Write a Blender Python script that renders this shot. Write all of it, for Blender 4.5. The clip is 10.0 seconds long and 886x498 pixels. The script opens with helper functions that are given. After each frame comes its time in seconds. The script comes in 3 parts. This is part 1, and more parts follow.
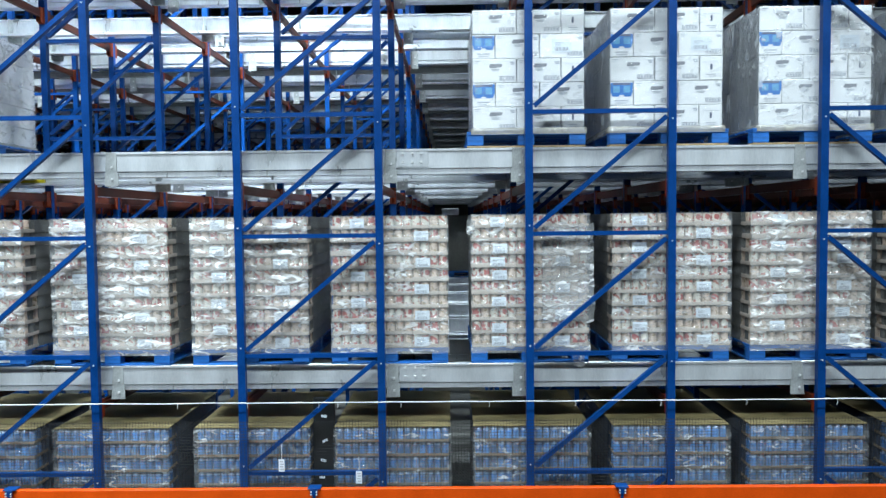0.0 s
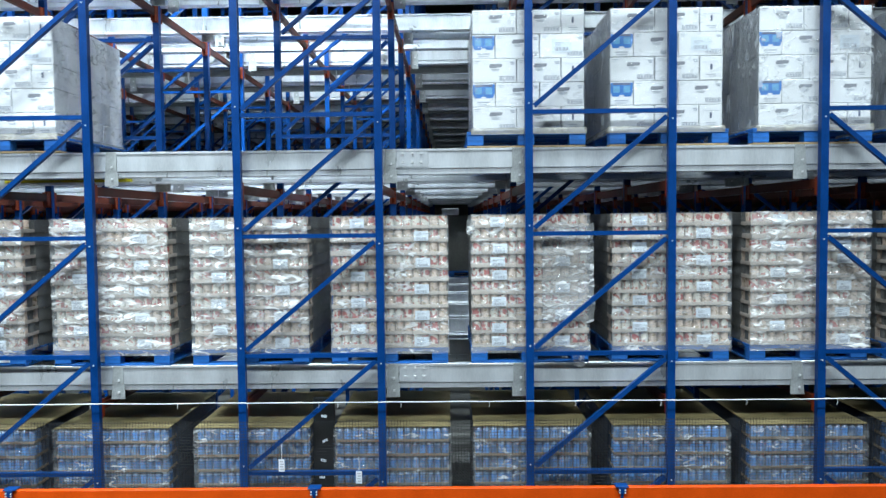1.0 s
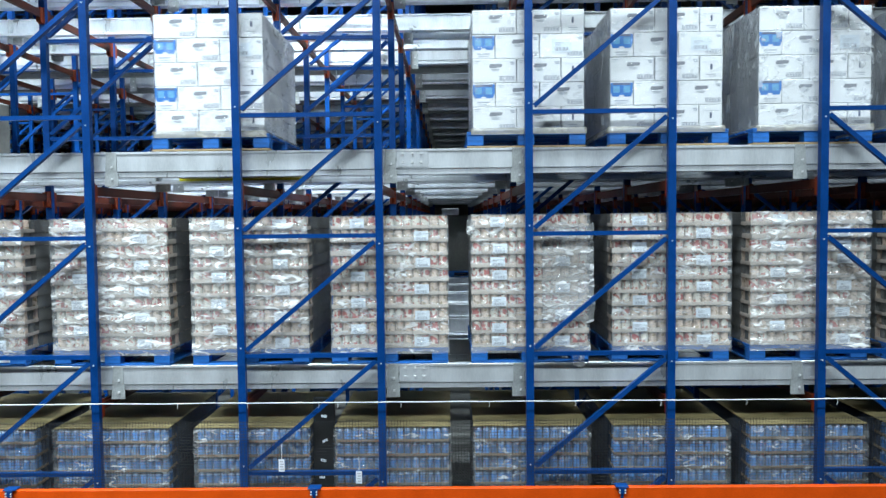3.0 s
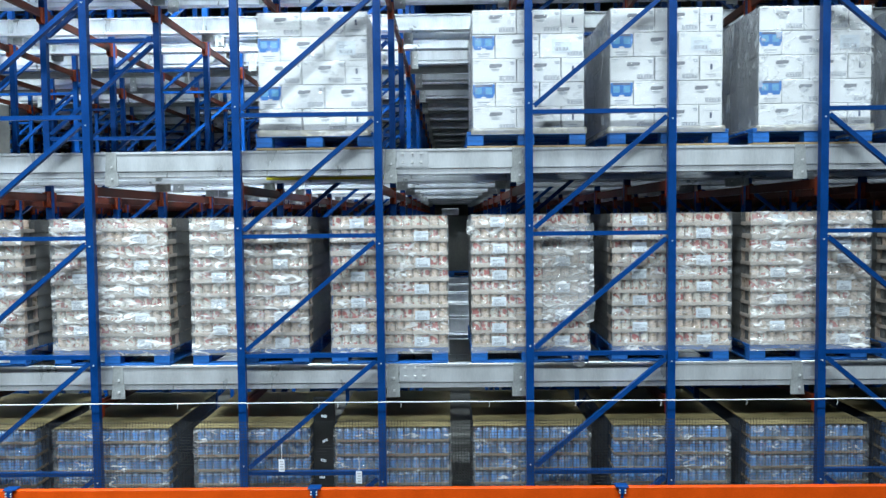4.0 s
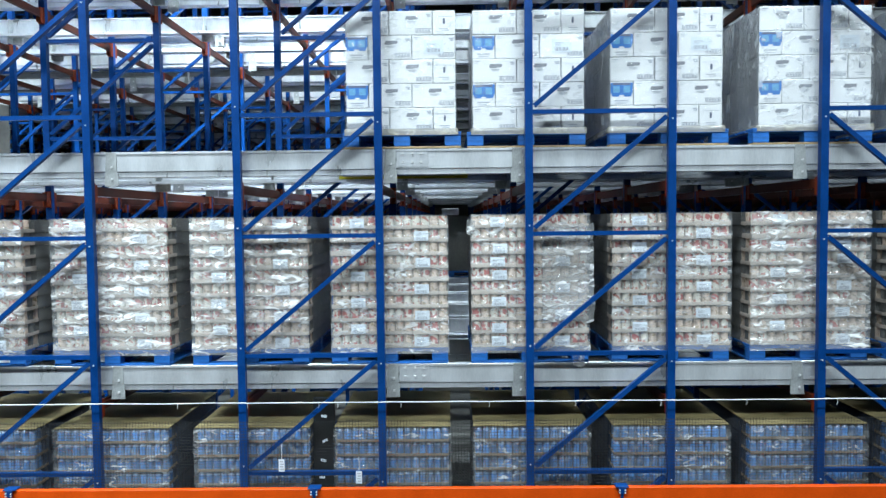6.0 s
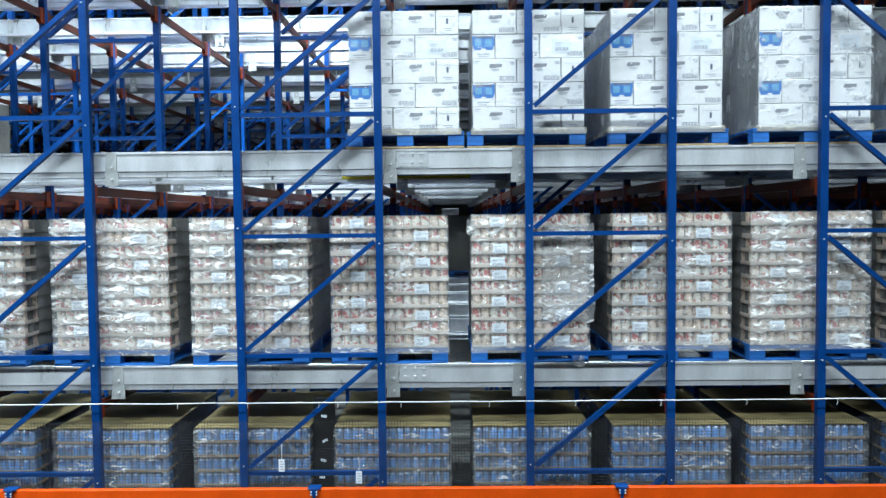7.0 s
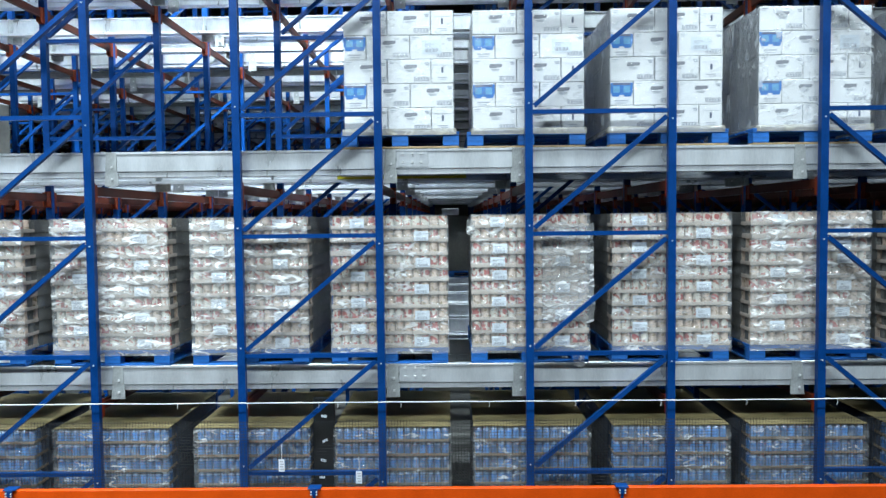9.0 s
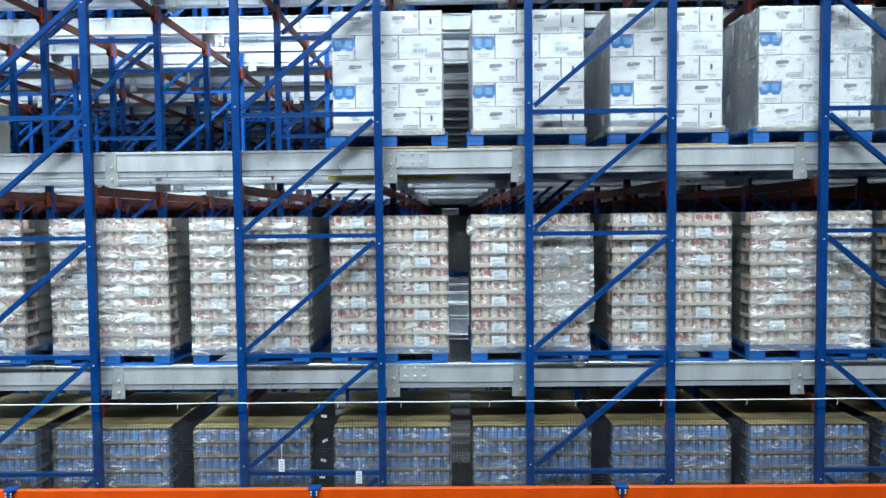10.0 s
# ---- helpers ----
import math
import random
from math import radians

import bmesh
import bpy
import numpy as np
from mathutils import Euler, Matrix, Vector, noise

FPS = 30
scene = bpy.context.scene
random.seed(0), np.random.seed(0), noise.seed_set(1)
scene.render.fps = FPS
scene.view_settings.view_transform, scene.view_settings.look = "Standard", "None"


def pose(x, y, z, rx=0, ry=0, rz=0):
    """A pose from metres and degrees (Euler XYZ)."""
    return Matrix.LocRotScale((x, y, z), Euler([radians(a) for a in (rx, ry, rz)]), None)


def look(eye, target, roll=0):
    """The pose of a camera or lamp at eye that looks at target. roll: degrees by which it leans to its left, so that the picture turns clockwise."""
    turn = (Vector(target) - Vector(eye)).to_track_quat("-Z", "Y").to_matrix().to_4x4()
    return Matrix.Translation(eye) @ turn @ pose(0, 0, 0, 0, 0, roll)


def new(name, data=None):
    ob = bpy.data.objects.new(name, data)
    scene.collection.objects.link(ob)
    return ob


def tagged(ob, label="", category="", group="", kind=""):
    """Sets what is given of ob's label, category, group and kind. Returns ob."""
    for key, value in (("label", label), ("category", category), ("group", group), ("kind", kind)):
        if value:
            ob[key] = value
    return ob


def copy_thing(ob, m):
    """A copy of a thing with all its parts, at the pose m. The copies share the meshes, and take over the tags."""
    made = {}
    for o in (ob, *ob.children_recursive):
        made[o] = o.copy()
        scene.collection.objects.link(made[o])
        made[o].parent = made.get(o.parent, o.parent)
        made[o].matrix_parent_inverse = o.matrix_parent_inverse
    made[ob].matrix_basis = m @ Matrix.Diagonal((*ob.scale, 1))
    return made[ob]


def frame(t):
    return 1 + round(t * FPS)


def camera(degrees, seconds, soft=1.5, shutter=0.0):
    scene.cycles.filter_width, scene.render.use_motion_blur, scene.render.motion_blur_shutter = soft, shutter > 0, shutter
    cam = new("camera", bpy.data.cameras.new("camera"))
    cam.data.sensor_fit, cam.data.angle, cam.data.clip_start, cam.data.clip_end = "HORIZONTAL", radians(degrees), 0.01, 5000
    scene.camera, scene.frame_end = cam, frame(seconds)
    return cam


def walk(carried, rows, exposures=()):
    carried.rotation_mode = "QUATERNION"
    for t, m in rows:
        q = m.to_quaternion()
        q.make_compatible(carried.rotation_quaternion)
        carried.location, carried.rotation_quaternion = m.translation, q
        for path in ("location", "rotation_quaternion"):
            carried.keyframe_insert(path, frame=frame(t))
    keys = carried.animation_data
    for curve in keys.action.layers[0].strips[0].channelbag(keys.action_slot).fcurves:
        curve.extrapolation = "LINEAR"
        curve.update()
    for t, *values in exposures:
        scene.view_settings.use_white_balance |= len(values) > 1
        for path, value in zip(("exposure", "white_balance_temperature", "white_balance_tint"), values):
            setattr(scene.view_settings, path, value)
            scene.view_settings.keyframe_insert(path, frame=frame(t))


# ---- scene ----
# ---------------------------------------------------------------- camera
EYE = (0.003, -5.689, 3.415)
YAW, TILT, ROLL = radians(-0.678), radians(2.564), -0.607
AIM = (EYE[0] + math.sin(YAW) * math.cos(TILT), EYE[1] + math.cos(YAW) * math.cos(TILT), EYE[2] - math.sin(TILT))
cam = camera(66.76, 10.0, soft=1.4, shutter=0.5)
walk(cam, [(0.0, look(EYE, AIM, ROLL)), (10.0, look(EYE, AIM, ROLL))],
     exposures=[(0.0, 0.0, 6500, 10), (10.0, 0.0, 6500, 10)])

# ---------------------------------------------------------------- world and lights
world = bpy.data.worlds.new("world")
scene.world = world
world.use_nodes = True
world.node_tree.nodes["Background"].inputs[0].default_value = (0.55, 0.7, 1.0, 1)
world.node_tree.nodes["Background"].inputs[1].default_value = 0.05

# unseen long lights: two rows over the aisle, two added over the left lanes to brighten deep rails: place across,
# watts, beam, places along
LAMP_ROWS = ((-2.0, 175, 88, (-9.0, -3.4, 2.2, 7.8)), (-7.0, 190, 88, (-9.0, -3.4, 2.2, 7.8)), (2.2, 600, 56, (-7.9, -2.5)), (5.2, 270, 56, (-7.9, -2.5)))
LAMP_Z = 9.8
for ly, watts, beam, places in LAMP_ROWS:
    for lx in places:
        data = bpy.data.lights.new("aisle_light", "AREA")
        data.shape, data.size, data.size_y = "RECTANGLE", 3.6, 0.4
        data.energy, data.color = watts * ((1.4 if ly == -2.0 else 1.12) if lx < 0 else 0.82), (0.79, 0.945, 1.0)
        data.spread = radians(beam)
        lamp = new("aisle_light", data)
        lamp.matrix_world = look((lx, ly, LAMP_Z), (lx, ly + (1.0 if ly > -5 else 4.5), 4.0))

# ---------------------------------------------------------------- plan
P = 1.4288                 # lane to lane, in depth
COL_A, COL_B = 1.1951, 1.2653   # inside a frame, between frames
PITCH = COL_A + COL_B
FRAME_X = -0.6 - COL_A / 2      # centre of the frame beside the middle bay
Z_B, Z_M, Z_T, Z_U = 0.302, 2.16, 4.018, 5.936
YP = 0.104                 # front of the pallets
LANES = 9
PAL_W, PAL_D, PAL_H = 1.016, 1.219, 0.14
BRACE_Z = [0.222 + 1.02 * i for i in range(8)]
FRAME_TOP = 8.79


# ---------------------------------------------------------------- materials
def material(name, color, rough=0.5, metal=0.0, var=0.15, scale=6.0, fine=60.0, bump=0.1, color2=None,
             spread=0.0, stretch=(1, 1, 1), coat=0.0, spec=0.5, ramp=(0.35, 0.68)):
    m = bpy.data.materials.new(name)
    m.use_nodes = True
    nt = m.node_tree
    b = nt.nodes["Principled BSDF"]
    tc = nt.nodes.new("ShaderNodeTexCoord")
    mp = nt.nodes.new("ShaderNodeMapping")
    mp.inputs["Scale"].default_value = stretch
    nt.links.new(tc.outputs["Object"], mp.inputs[0])
    n1 = nt.nodes.new("ShaderNodeTexNoise")
    n1.inputs["Scale"].default_value, n1.inputs["Detail"].default_value = scale, 6
    n2 = nt.nodes.new("ShaderNodeTexNoise")
    n2.inputs["Scale"].default_value, n2.inputs["Detail"].default_value = fine, 4
    info = nt.nodes.new("ShaderNodeObjectInfo")
    for n in (n1, n2):
        nt.links.new(mp.outputs[0], n.inputs["Vector"])
    r1 = nt.nodes.new("ShaderNodeValToRGB")
    c2 = color2 or tuple(c * (1 - var) for c in color)
    r1.color_ramp.elements[0].position, r1.color_ramp.elements[1].position = ramp
    r1.color_ramp.elements[0].color, r1.color_ramp.elements[1].color = (*c2, 1), (*color, 1)
    nt.links.new(n1.outputs["Fac"], r1.inputs[0])
    mix = nt.nodes.new("ShaderNodeMix")
    mix.data_type, mix.blend_type = "RGBA", "OVERLAY"
    mix.inputs[0].default_value = 0.35
    nt.links.new(r1.outputs[0], mix.inputs[6])
    nt.links.new(n2.outputs["Fac"], mix.inputs[7])
    hsv = nt.nodes.new("ShaderNodeHueSaturation")
    val = nt.nodes.new("ShaderNodeMapRange")
    val.inputs[3].default_value, val.inputs[4].default_value = 1 - spread, 1 + spread
    nt.links.new(info.outputs["Random"], val.inputs[0])
    nt.links.new(val.outputs[0], hsv.inputs["Value"])
    nt.links.new(mix.outputs[2], hsv.inputs["Color"])
    nt.links.new(hsv.outputs[0], b.inputs["Base Color"])
    rr = nt.nodes.new("ShaderNodeMapRange")
    rr.inputs[3].default_value, rr.inputs[4].default_value = max(0.02, rough - 0.12), min(1, rough + 0.12)
    nt.links.new(n1.outputs["Fac"], rr.inputs[0])
    nt.links.new(rr.outputs[0], b.inputs["Roughness"])
    b.inputs["Metallic"].default_value = metal
    b.inputs["Coat Weight"].default_value = coat
    b.inputs["Specular IOR Level"].default_value = spec
    if bump:
        bp = nt.nodes.new("ShaderNodeBump")
        bp.inputs["Strength"].default_value, bp.inputs["Distance"].default_value = bump, 0.004
        nt.links.new(n2.outputs["Fac"], bp.inputs["Height"])
        nt.links.new(bp.outputs[0], b.inputs["Normal"])
    return m


def film_material(name, clear, tint=(0.9, 0.92, 0.95), scale=7.0, stretch=(1, 1, 2.2), rough=0.16, haze=0.62, gloss=0.07,
                  patch=2.0, cover=(0.44, 0.62), relief=0.6):
    """Stretch film: clear plastic with hazy, glossy folds; white patches stand in for glare."""
    m = bpy.data.materials.new(name)
    m.use_nodes = True
    nt = m.node_tree
    b = nt.nodes["Principled BSDF"]
    out = nt.nodes["Material Output"]
    b.inputs["Base Color"].default_value = (*tint, 1)
    b.inputs["Roughness"].default_value = rough
    b.inputs["Specular IOR Level"].default_value = 0.7
    tr = nt.nodes.new("ShaderNodeBsdfTransparent")
    tc = nt.nodes.new("ShaderNodeTexCoord")
    mp = nt.nodes.new("ShaderNodeMapping")
    mp.inputs["Scale"].default_value = stretch
    info = nt.nodes.new("ShaderNodeObjectInfo")
    add = nt.nodes.new("ShaderNodeVectorMath")
    mul = nt.nodes.new("ShaderNodeVectorMath")
    mul.operation = "SCALE"
    mul.inputs[0].default_value = (31, 17, 23)
    nt.links.new(info.outputs["Random"], mul.inputs["Scale"])
    nt.links.new(tc.outputs["Object"], mp.inputs[0])
    nt.links.new(mp.outputs[0], add.inputs[0])
    nt.links.new(mul.outputs[0], add.inputs[1])
    n = nt.nodes.new("ShaderNodeTexNoise")
    n.inputs["Scale"].default_value, n.inputs["Detail"].default_value = scale * 1.5, 8
    n.inputs["Distortion"].default_value = 1.2
    nt.links.new(add.outputs[0], n.inputs["Vector"])
    ramp = nt.nodes.new("ShaderNodeValToRGB")
    ramp.color_ramp.elements[0].position, ramp.color_ramp.elements[1].position = 0.52, 0.66
    ramp.color_ramp.elements[0].color, ramp.color_ramp.elements[1].color = (0.12, 0.12, 0.12, 1), (1, 1, 1, 1)
    nt.links.new(n.outputs["Fac"], ramp.inputs[0])
    big = nt.nodes.new("ShaderNodeTexNoise")
    big.inputs["Scale"].default_value, big.inputs["Detail"].default_value = patch, 3
    nt.links.new(add.outputs[0], big.inputs["Vector"])
    where = nt.nodes.new("ShaderNodeMapRange")
    where.interpolation_type = "SMOOTHSTEP"
    where.inputs[1].default_value, where.inputs[2].default_value = cover
    where.inputs[3].default_value, where.inputs[4].default_value = haze * 0.3, haze
    nt.links.new(big.outputs["Fac"], where.inputs[0])
    fac = nt.nodes.new("ShaderNodeMath")
    fac.operation, fac.use_clamp = "MULTIPLY_ADD", True
    fac.inputs[2].default_value = 1 - clear
    nt.links.new(where.outputs[0], fac.inputs[0])
    nt.links.new(ramp.outputs[0], fac.inputs[1])
    mix = nt.nodes.new("ShaderNodeMixShader")
    nt.links.new(fac.outputs[0], mix.inputs[0])
    gl = nt.nodes.new("ShaderNodeBsdfGlossy")
    gl.inputs["Roughness"].default_value = rough * 0.8
    sheen = nt.nodes.new("ShaderNodeMixShader")
    sheen.inputs[0].default_value = gloss
    nt.links.new(tr.outputs[0], sheen.inputs[1])
    nt.links.new(gl.outputs[0], sheen.inputs[2])
    nt.links.new(sheen.outputs[0], mix.inputs[1])
    nt.links.new(b.outputs[0], mix.inputs[2])
    nt.links.new(mix.outputs[0], out.inputs[0])
    bp = nt.nodes.new("ShaderNodeBump")
    bp.inputs["Strength"].default_value, bp.inputs["Distance"].default_value = relief, 0.02
    nt.links.new(n.outputs["Fac"], bp.inputs["Height"])
    nt.links.new(bp.outputs[0], b.inputs["Normal"])
    nt.links.new(bp.outputs[0], gl.inputs["Normal"])
    return m


M_BLUE = material("blue_powder_coat", (0.002, 0.048, 0.215), 0.34, 0, 0.3, 3, 90, 0.06, spread=0.08, spec=0.2)
M_ORANGE = material("orange_powder_coat", (0.78, 0.082, 0.002), 0.42, 0, 0.2, 4, 70, 0.06, spread=0.06, spec=0.25)
# same orange, darkened for the shade inside the racks, less so on the connectors
M_ORANGE_SHADED = material("shaded_orange_rack_paint", (0.088, 0.018, 0.008), 0.5, 0, 0.3, 4, 70, 0.06, spread=0.1, spec=0.3)
M_ORANGE_HALFSHADE = material("half_shaded_orange_paint", (0.26, 0.038, 0.008), 0.45, 0, 0.2, 6, 70, 0.06, spread=0.1, spec=0.3)
M_BRACKET = material("grey_galvanised_plate", (0.46, 0.48, 0.49), 0.45, 0.35, 0.3, 8, 60, 0.08, spread=0.08)
M_GALV = material("galvanised_steel", (0.80, 0.83, 0.88), 0.30, 0.5, 0.24, 2.2, 45, 0.08, spread=0.06, stretch=(1.6, 1, 0.5), ramp=(0.38, 0.60))
M_BOLT = material("zinc_bolt", (0.82, 0.83, 0.85), 0.3, 0.25, 0.1, 20, 90, 0.0)
M_PALLET = material("blue_painted_wood", (0.010, 0.15, 0.54), 0.62, 0, 0.4, 9, 60, 0.35, spread=0.18, stretch=(1, 6, 6))
M_WOODEDGE = material("bare_pallet_wood", (0.42, 0.30, 0.16), 0.75, 0, 0.35, 9, 60, 0.4, spread=0.15)
M_CARTON = material("white_carton", (0.80, 0.81, 0.84), 0.55, 0, 0.06, 3, 120, 0.05, spread=0.03)
M_INK = material("grey_blue_print", (0.10, 0.12, 0.20), 0.6, 0, 0.2, 30, 90, 0.0)
M_INKLIGHT = material("pale_grey_print", (0.42, 0.45, 0.52), 0.6, 0, 0.2, 30, 90, 0.0)
M_INKMID = material("mid_grey_print", (0.28, 0.29, 0.34), 0.6, 0, 0.35, 60, 120, 0.0)
M_BLUELABEL = material("blue_printed_label", (0.02, 0.19, 0.60), 0.45, 0, 0.2, 12, 60, 0.0)
M_CYAN = material("pale_cyan_print", (0.12, 0.40, 0.68), 0.5, 0, 0.2, 20, 60, 0.0)
M_LABEL = material("white_paper_label", (0.72, 0.78, 0.86), 0.5, 0, 0.05, 8, 60, 0.0)
M_TRAY = material("pale_kraft_cardboard", (0.60, 0.52, 0.46), 0.75, 0, 0.2, 8, 120, 0.15, spread=0.12)
# core brown is darkened for the shade behind the outer goods
M_CORE = material("shaded_inner_cardboard", (0.30, 0.24, 0.18), 0.85, 0, 0.3, 8, 60, 0.1)
M_CREAM = material("cream_paper_can_label", (0.68, 0.64, 0.56), 0.5, 0, 0.25, 26, 80, 0.0, color2=(0.44, 0.15, 0.11), spread=0.12, ramp=(0.41, 0.46))
M_RED = material("red_can_label", (0.42, 0.085, 0.075), 0.45, 0, 0.3, 24, 80, 0.0, color2=(0.68, 0.60, 0.52), spread=0.12, ramp=(0.46, 0.51))
M_PEACH = material("peach_can_label", (0.64, 0.50, 0.41), 0.5, 0, 0.3, 30, 80, 0.0, color2=(0.30, 0.22, 0.12), spread=0.12, ramp=(0.38, 0.44))
M_TIN = material("tin_lid", (0.6, 0.6, 0.58), 0.3, 0.9, 0.1, 20, 60, 0.0)
M_BOTTLE = material("blue_bottle_plastic", (0.006, 0.11, 0.38), 0.3, 0, 0.4, 12, 50, 0.0, spread=0.5, color2=(0.05, 0.20, 0.46))
M_CAP = material("pale_blue_bottle_shoulder", (0.30, 0.44, 0.70), 0.3, 0, 0.2, 14, 50, 0.0, spread=0.15)
# brown kraft, darkened further for the weaker light on the lowest level
M_TRAY_SHADED = material("shaded_brown_tray", (0.27, 0.20, 0.14), 0.75, 0, 0.2, 8, 120, 0.15, spread=0.15)
# dark grey carries the shade on the sides of the can loads
M_BOARD_SHADED = material("shaded_grey_case_board", (0.17, 0.17, 0.165), 0.7, 0, 0.25, 10, 90, 0.1, spread=0.12)
# near-black blue puts the shade of the gaps into the bottle loads' sides
M_BOTTLE_SHADED = material("shaded_blue_load_side", (0.016, 0.032, 0.075), 0.5, 0, 0.35, 14, 60, 0.05)
M_SHEET = material("yellow_slip_sheet", (0.24, 0.19, 0.09), 0.7, 0, 0.25, 4, 80, 0.1, spread=0.1)
M_BLACK = material("black_plastic", (0.010, 0.012, 0.014), 0.45, 0, 0.2, 8, 60, 0.05)
M_YELLOW = material("yellow_paint", (0.72, 0.62, 0.02), 0.45, 0, 0.15, 8, 60, 0.0)
M_GREYPAINT = material("grey_machine_paint", (0.16, 0.17, 0.18), 0.5, 0.2, 0.2, 8, 60, 0.05)
M_NET = material("grey_netting_cord", (0.013, 0.0135, 0.014), 0.7, 0, 0.2, 10, 80, 0.0)
M_ROPE = material("white_rope", (0.72, 0.74, 0.78), 0.7, 0, 0.1, 30, 200, 0.3)
M_FLOOR = material("sealed_concrete", (0.06, 0.06, 0.058), 0.45, 0, 0.25, 0.7, 30, 0.08)
# panels of the assumed enclosure, darkened as if unlit to keep bounce light low
M_WALLUNLIT = material("unlit_grey_panel", (0.12, 0.125, 0.13), 0.6, 0, 0.15, 0.8, 30, 0.03)
M_GREYWRAP = material("grey_stretch_wrapped_carton", (0.13, 0.13, 0.12), 0.35, 0, 0.25, 3, 25, 0.3)
# white patches in the wraps are painted glare on top of the film's haze
M_FILM = film_material("clear_stretch_film", 0.92, stretch=(1, 1, 2.6), haze=0.70, gloss=0.13, patch=1.7, cover=(0.46, 0.63))
M_FILM_HAZE_GLARE = film_material("hazy_glare_film", 0.88, tint=(0.98, 0.98, 0.99), scale=5.0, stretch=(1, 1, 2.6), haze=0.85, gloss=0.22, patch=1.8, cover=(0.42, 0.55))
M_FILM_GLARE_VEIL = film_material("glare_veiled_film", 0.96, scale=5.0, stretch=(1, 1, 1.4), rough=0.1, haze=0.6, gloss=0.05, patch=2.4, cover=(0.42, 0.6))
M_FILM_THIN = film_material("thin_stretch_film", 0.975, scale=5.0, rough=0.1, haze=0.22)
M_FILM_LOW = film_material("clear_shrink_film", 0.93, scale=7.0, stretch=(1, 1, 2.2), haze=0.60, gloss=0.12, patch=2.6, cover=(0.48, 0.62))
# haze is left out on the sides to keep them dark, as in shade
M_FILM_SIDE = film_material("shaded_side_film", 0.97, scale=6.0, haze=0.12, gloss=0.03, relief=0.4)
M_FILM_SKIRT = film_material("brownish_bunched_film", 0.45, tint=(0.50, 0.47, 0.41), scale=6.0, haze=0.4, gloss=0.15)
# glints on the crumpled side film are painted as mottled white patches
M_FILM_CRUMPLED = film_material("crumpled_glossy_film", 0.97, tint=(0.88, 0.91, 0.95), scale=3.6, stretch=(1, 2.4, 0.8), rough=0.10, haze=0.9, gloss=0.55, patch=3.4, cover=(0.50, 0.56), relief=1.0)

# ---------------------------------------------------------------- mesh tools
CACHE = {}


def mesh_from(bm, name, mat, smooth=False):
    me = bpy.data.meshes.new(name)
    bm.to_mesh(me)
    bm.free()
    me.materials.append(mat)
    if smooth:
        me.polygons.foreach_set("use_smooth", [True] * len(me.polygons))
    return me


def box_bm(sx, sy, sz, bevel=0.0, centre=(0, 0, 0)):
    b = bmesh.new()
    bmesh.ops.create_cube(b, size=1)
    for v in b.verts:
        v.co = (v.co.x * sx, v.co.y * sy, v.co.z * sz)
    if bevel:
        bmesh.ops.bevel(b, geom=list(b.edges), offset=bevel, segments=1, affect="EDGES")
    if centre != (0, 0, 0):
        bmesh.ops.translate(b, vec=centre, verts=b.verts)
    return b


def box_mesh(sx, sy, sz, mat, bevel=0.0):
    key = ("box", round(sx, 4), round(sy, 4), round(sz, 4), mat.name, bevel)
    if key not in CACHE:
        CACHE[key] = mesh_from(box_bm(sx, sy, sz, bevel), "box", mat)
    return CACHE[key]


def profile_mesh(pts, length, mat, key=None):
    """A closed outline (y, z) drawn out along x, centred."""
    k = ("prof", key, round(length, 4), mat.name)
    if key and k in CACHE:
        return CACHE[k]
    n = len(pts)
    verts = [(-length / 2, y, z) for y, z in pts] + [(length / 2, y, z) for y, z in pts]
    faces = [(i, (i + 1) % n, n + (i + 1) % n, n + i) for i in range(n)]
    faces += [tuple(range(n - 1, -1, -1)), tuple(range(n, 2 * n))]
    me = bpy.data.meshes.new("profile")
    me.from_pydata(verts, [], faces)
    bm = bmesh.new()
    bm.from_mesh(me)
    bmesh.ops.recalc_face_normals(bm, faces=bm.faces)
    bm.to_mesh(me)
    bm.free()
    me.materials.append(mat)
    if key:
        CACHE[k] = me
    return me


def cyl_mesh(r, h, mat, n=12, top=None):
    key = ("cyl", r, h, mat.name, n)
    if key not in CACHE:
        bm = bmesh.new()
        bmesh.ops.create_cone(bm, segments=n, radius1=r, radius2=r if top is None else top, depth=h, cap_ends=True)
        me = mesh_from(bm, "cyl", mat)
        for p in me.polygons:
            p.use_smooth = abs(p.normal.z) < 0.5
        CACHE[key] = me
    return CACHE[key]


def put(name, me, parent, m=None, label=""):
    ob = new(name, me)
    ob.parent = parent
    if m is not None:
        ob.matrix_basis = m
    return tagged(ob, label)


def part(name, bm, mat, parent, label="", smooth=False):
    return put(name, mesh_from(bm, name, mat, smooth), parent, None, label)


def bx(name, size, at, mat, parent, bevel=0.0, label="", turn=(0, 0, 0)):
    return put(name, box_mesh(*size, mat, bevel), parent, pose(*at, *turn), label)


def thing(name, m, label, category, group="", kind=""):
    ob = new(name)
    ob.empty_display_size = 0.1
    ob.matrix_basis = m
    return tagged(ob, label, category, group, kind)


# ---------------------------------------------------------------- the hall
def slab(name, size, at, mat, label):
    ob = new(name, box_mesh(*size, mat))
    ob.matrix_basis = pose(*at)
    return tagged(ob, label, name.split("_")[0], kind="structure")


HALL_X, HALL_Y0, HALL_Y1, HALL_Z = 17.0, -9.5, 22.0, 11.5
slab("floor", (2 * HALL_X, HALL_Y1 - HALL_Y0, 0.2), (0, (HALL_Y0 + HALL_Y1) / 2, -0.1), M_FLOOR, "smooth grey sealed concrete warehouse floor")
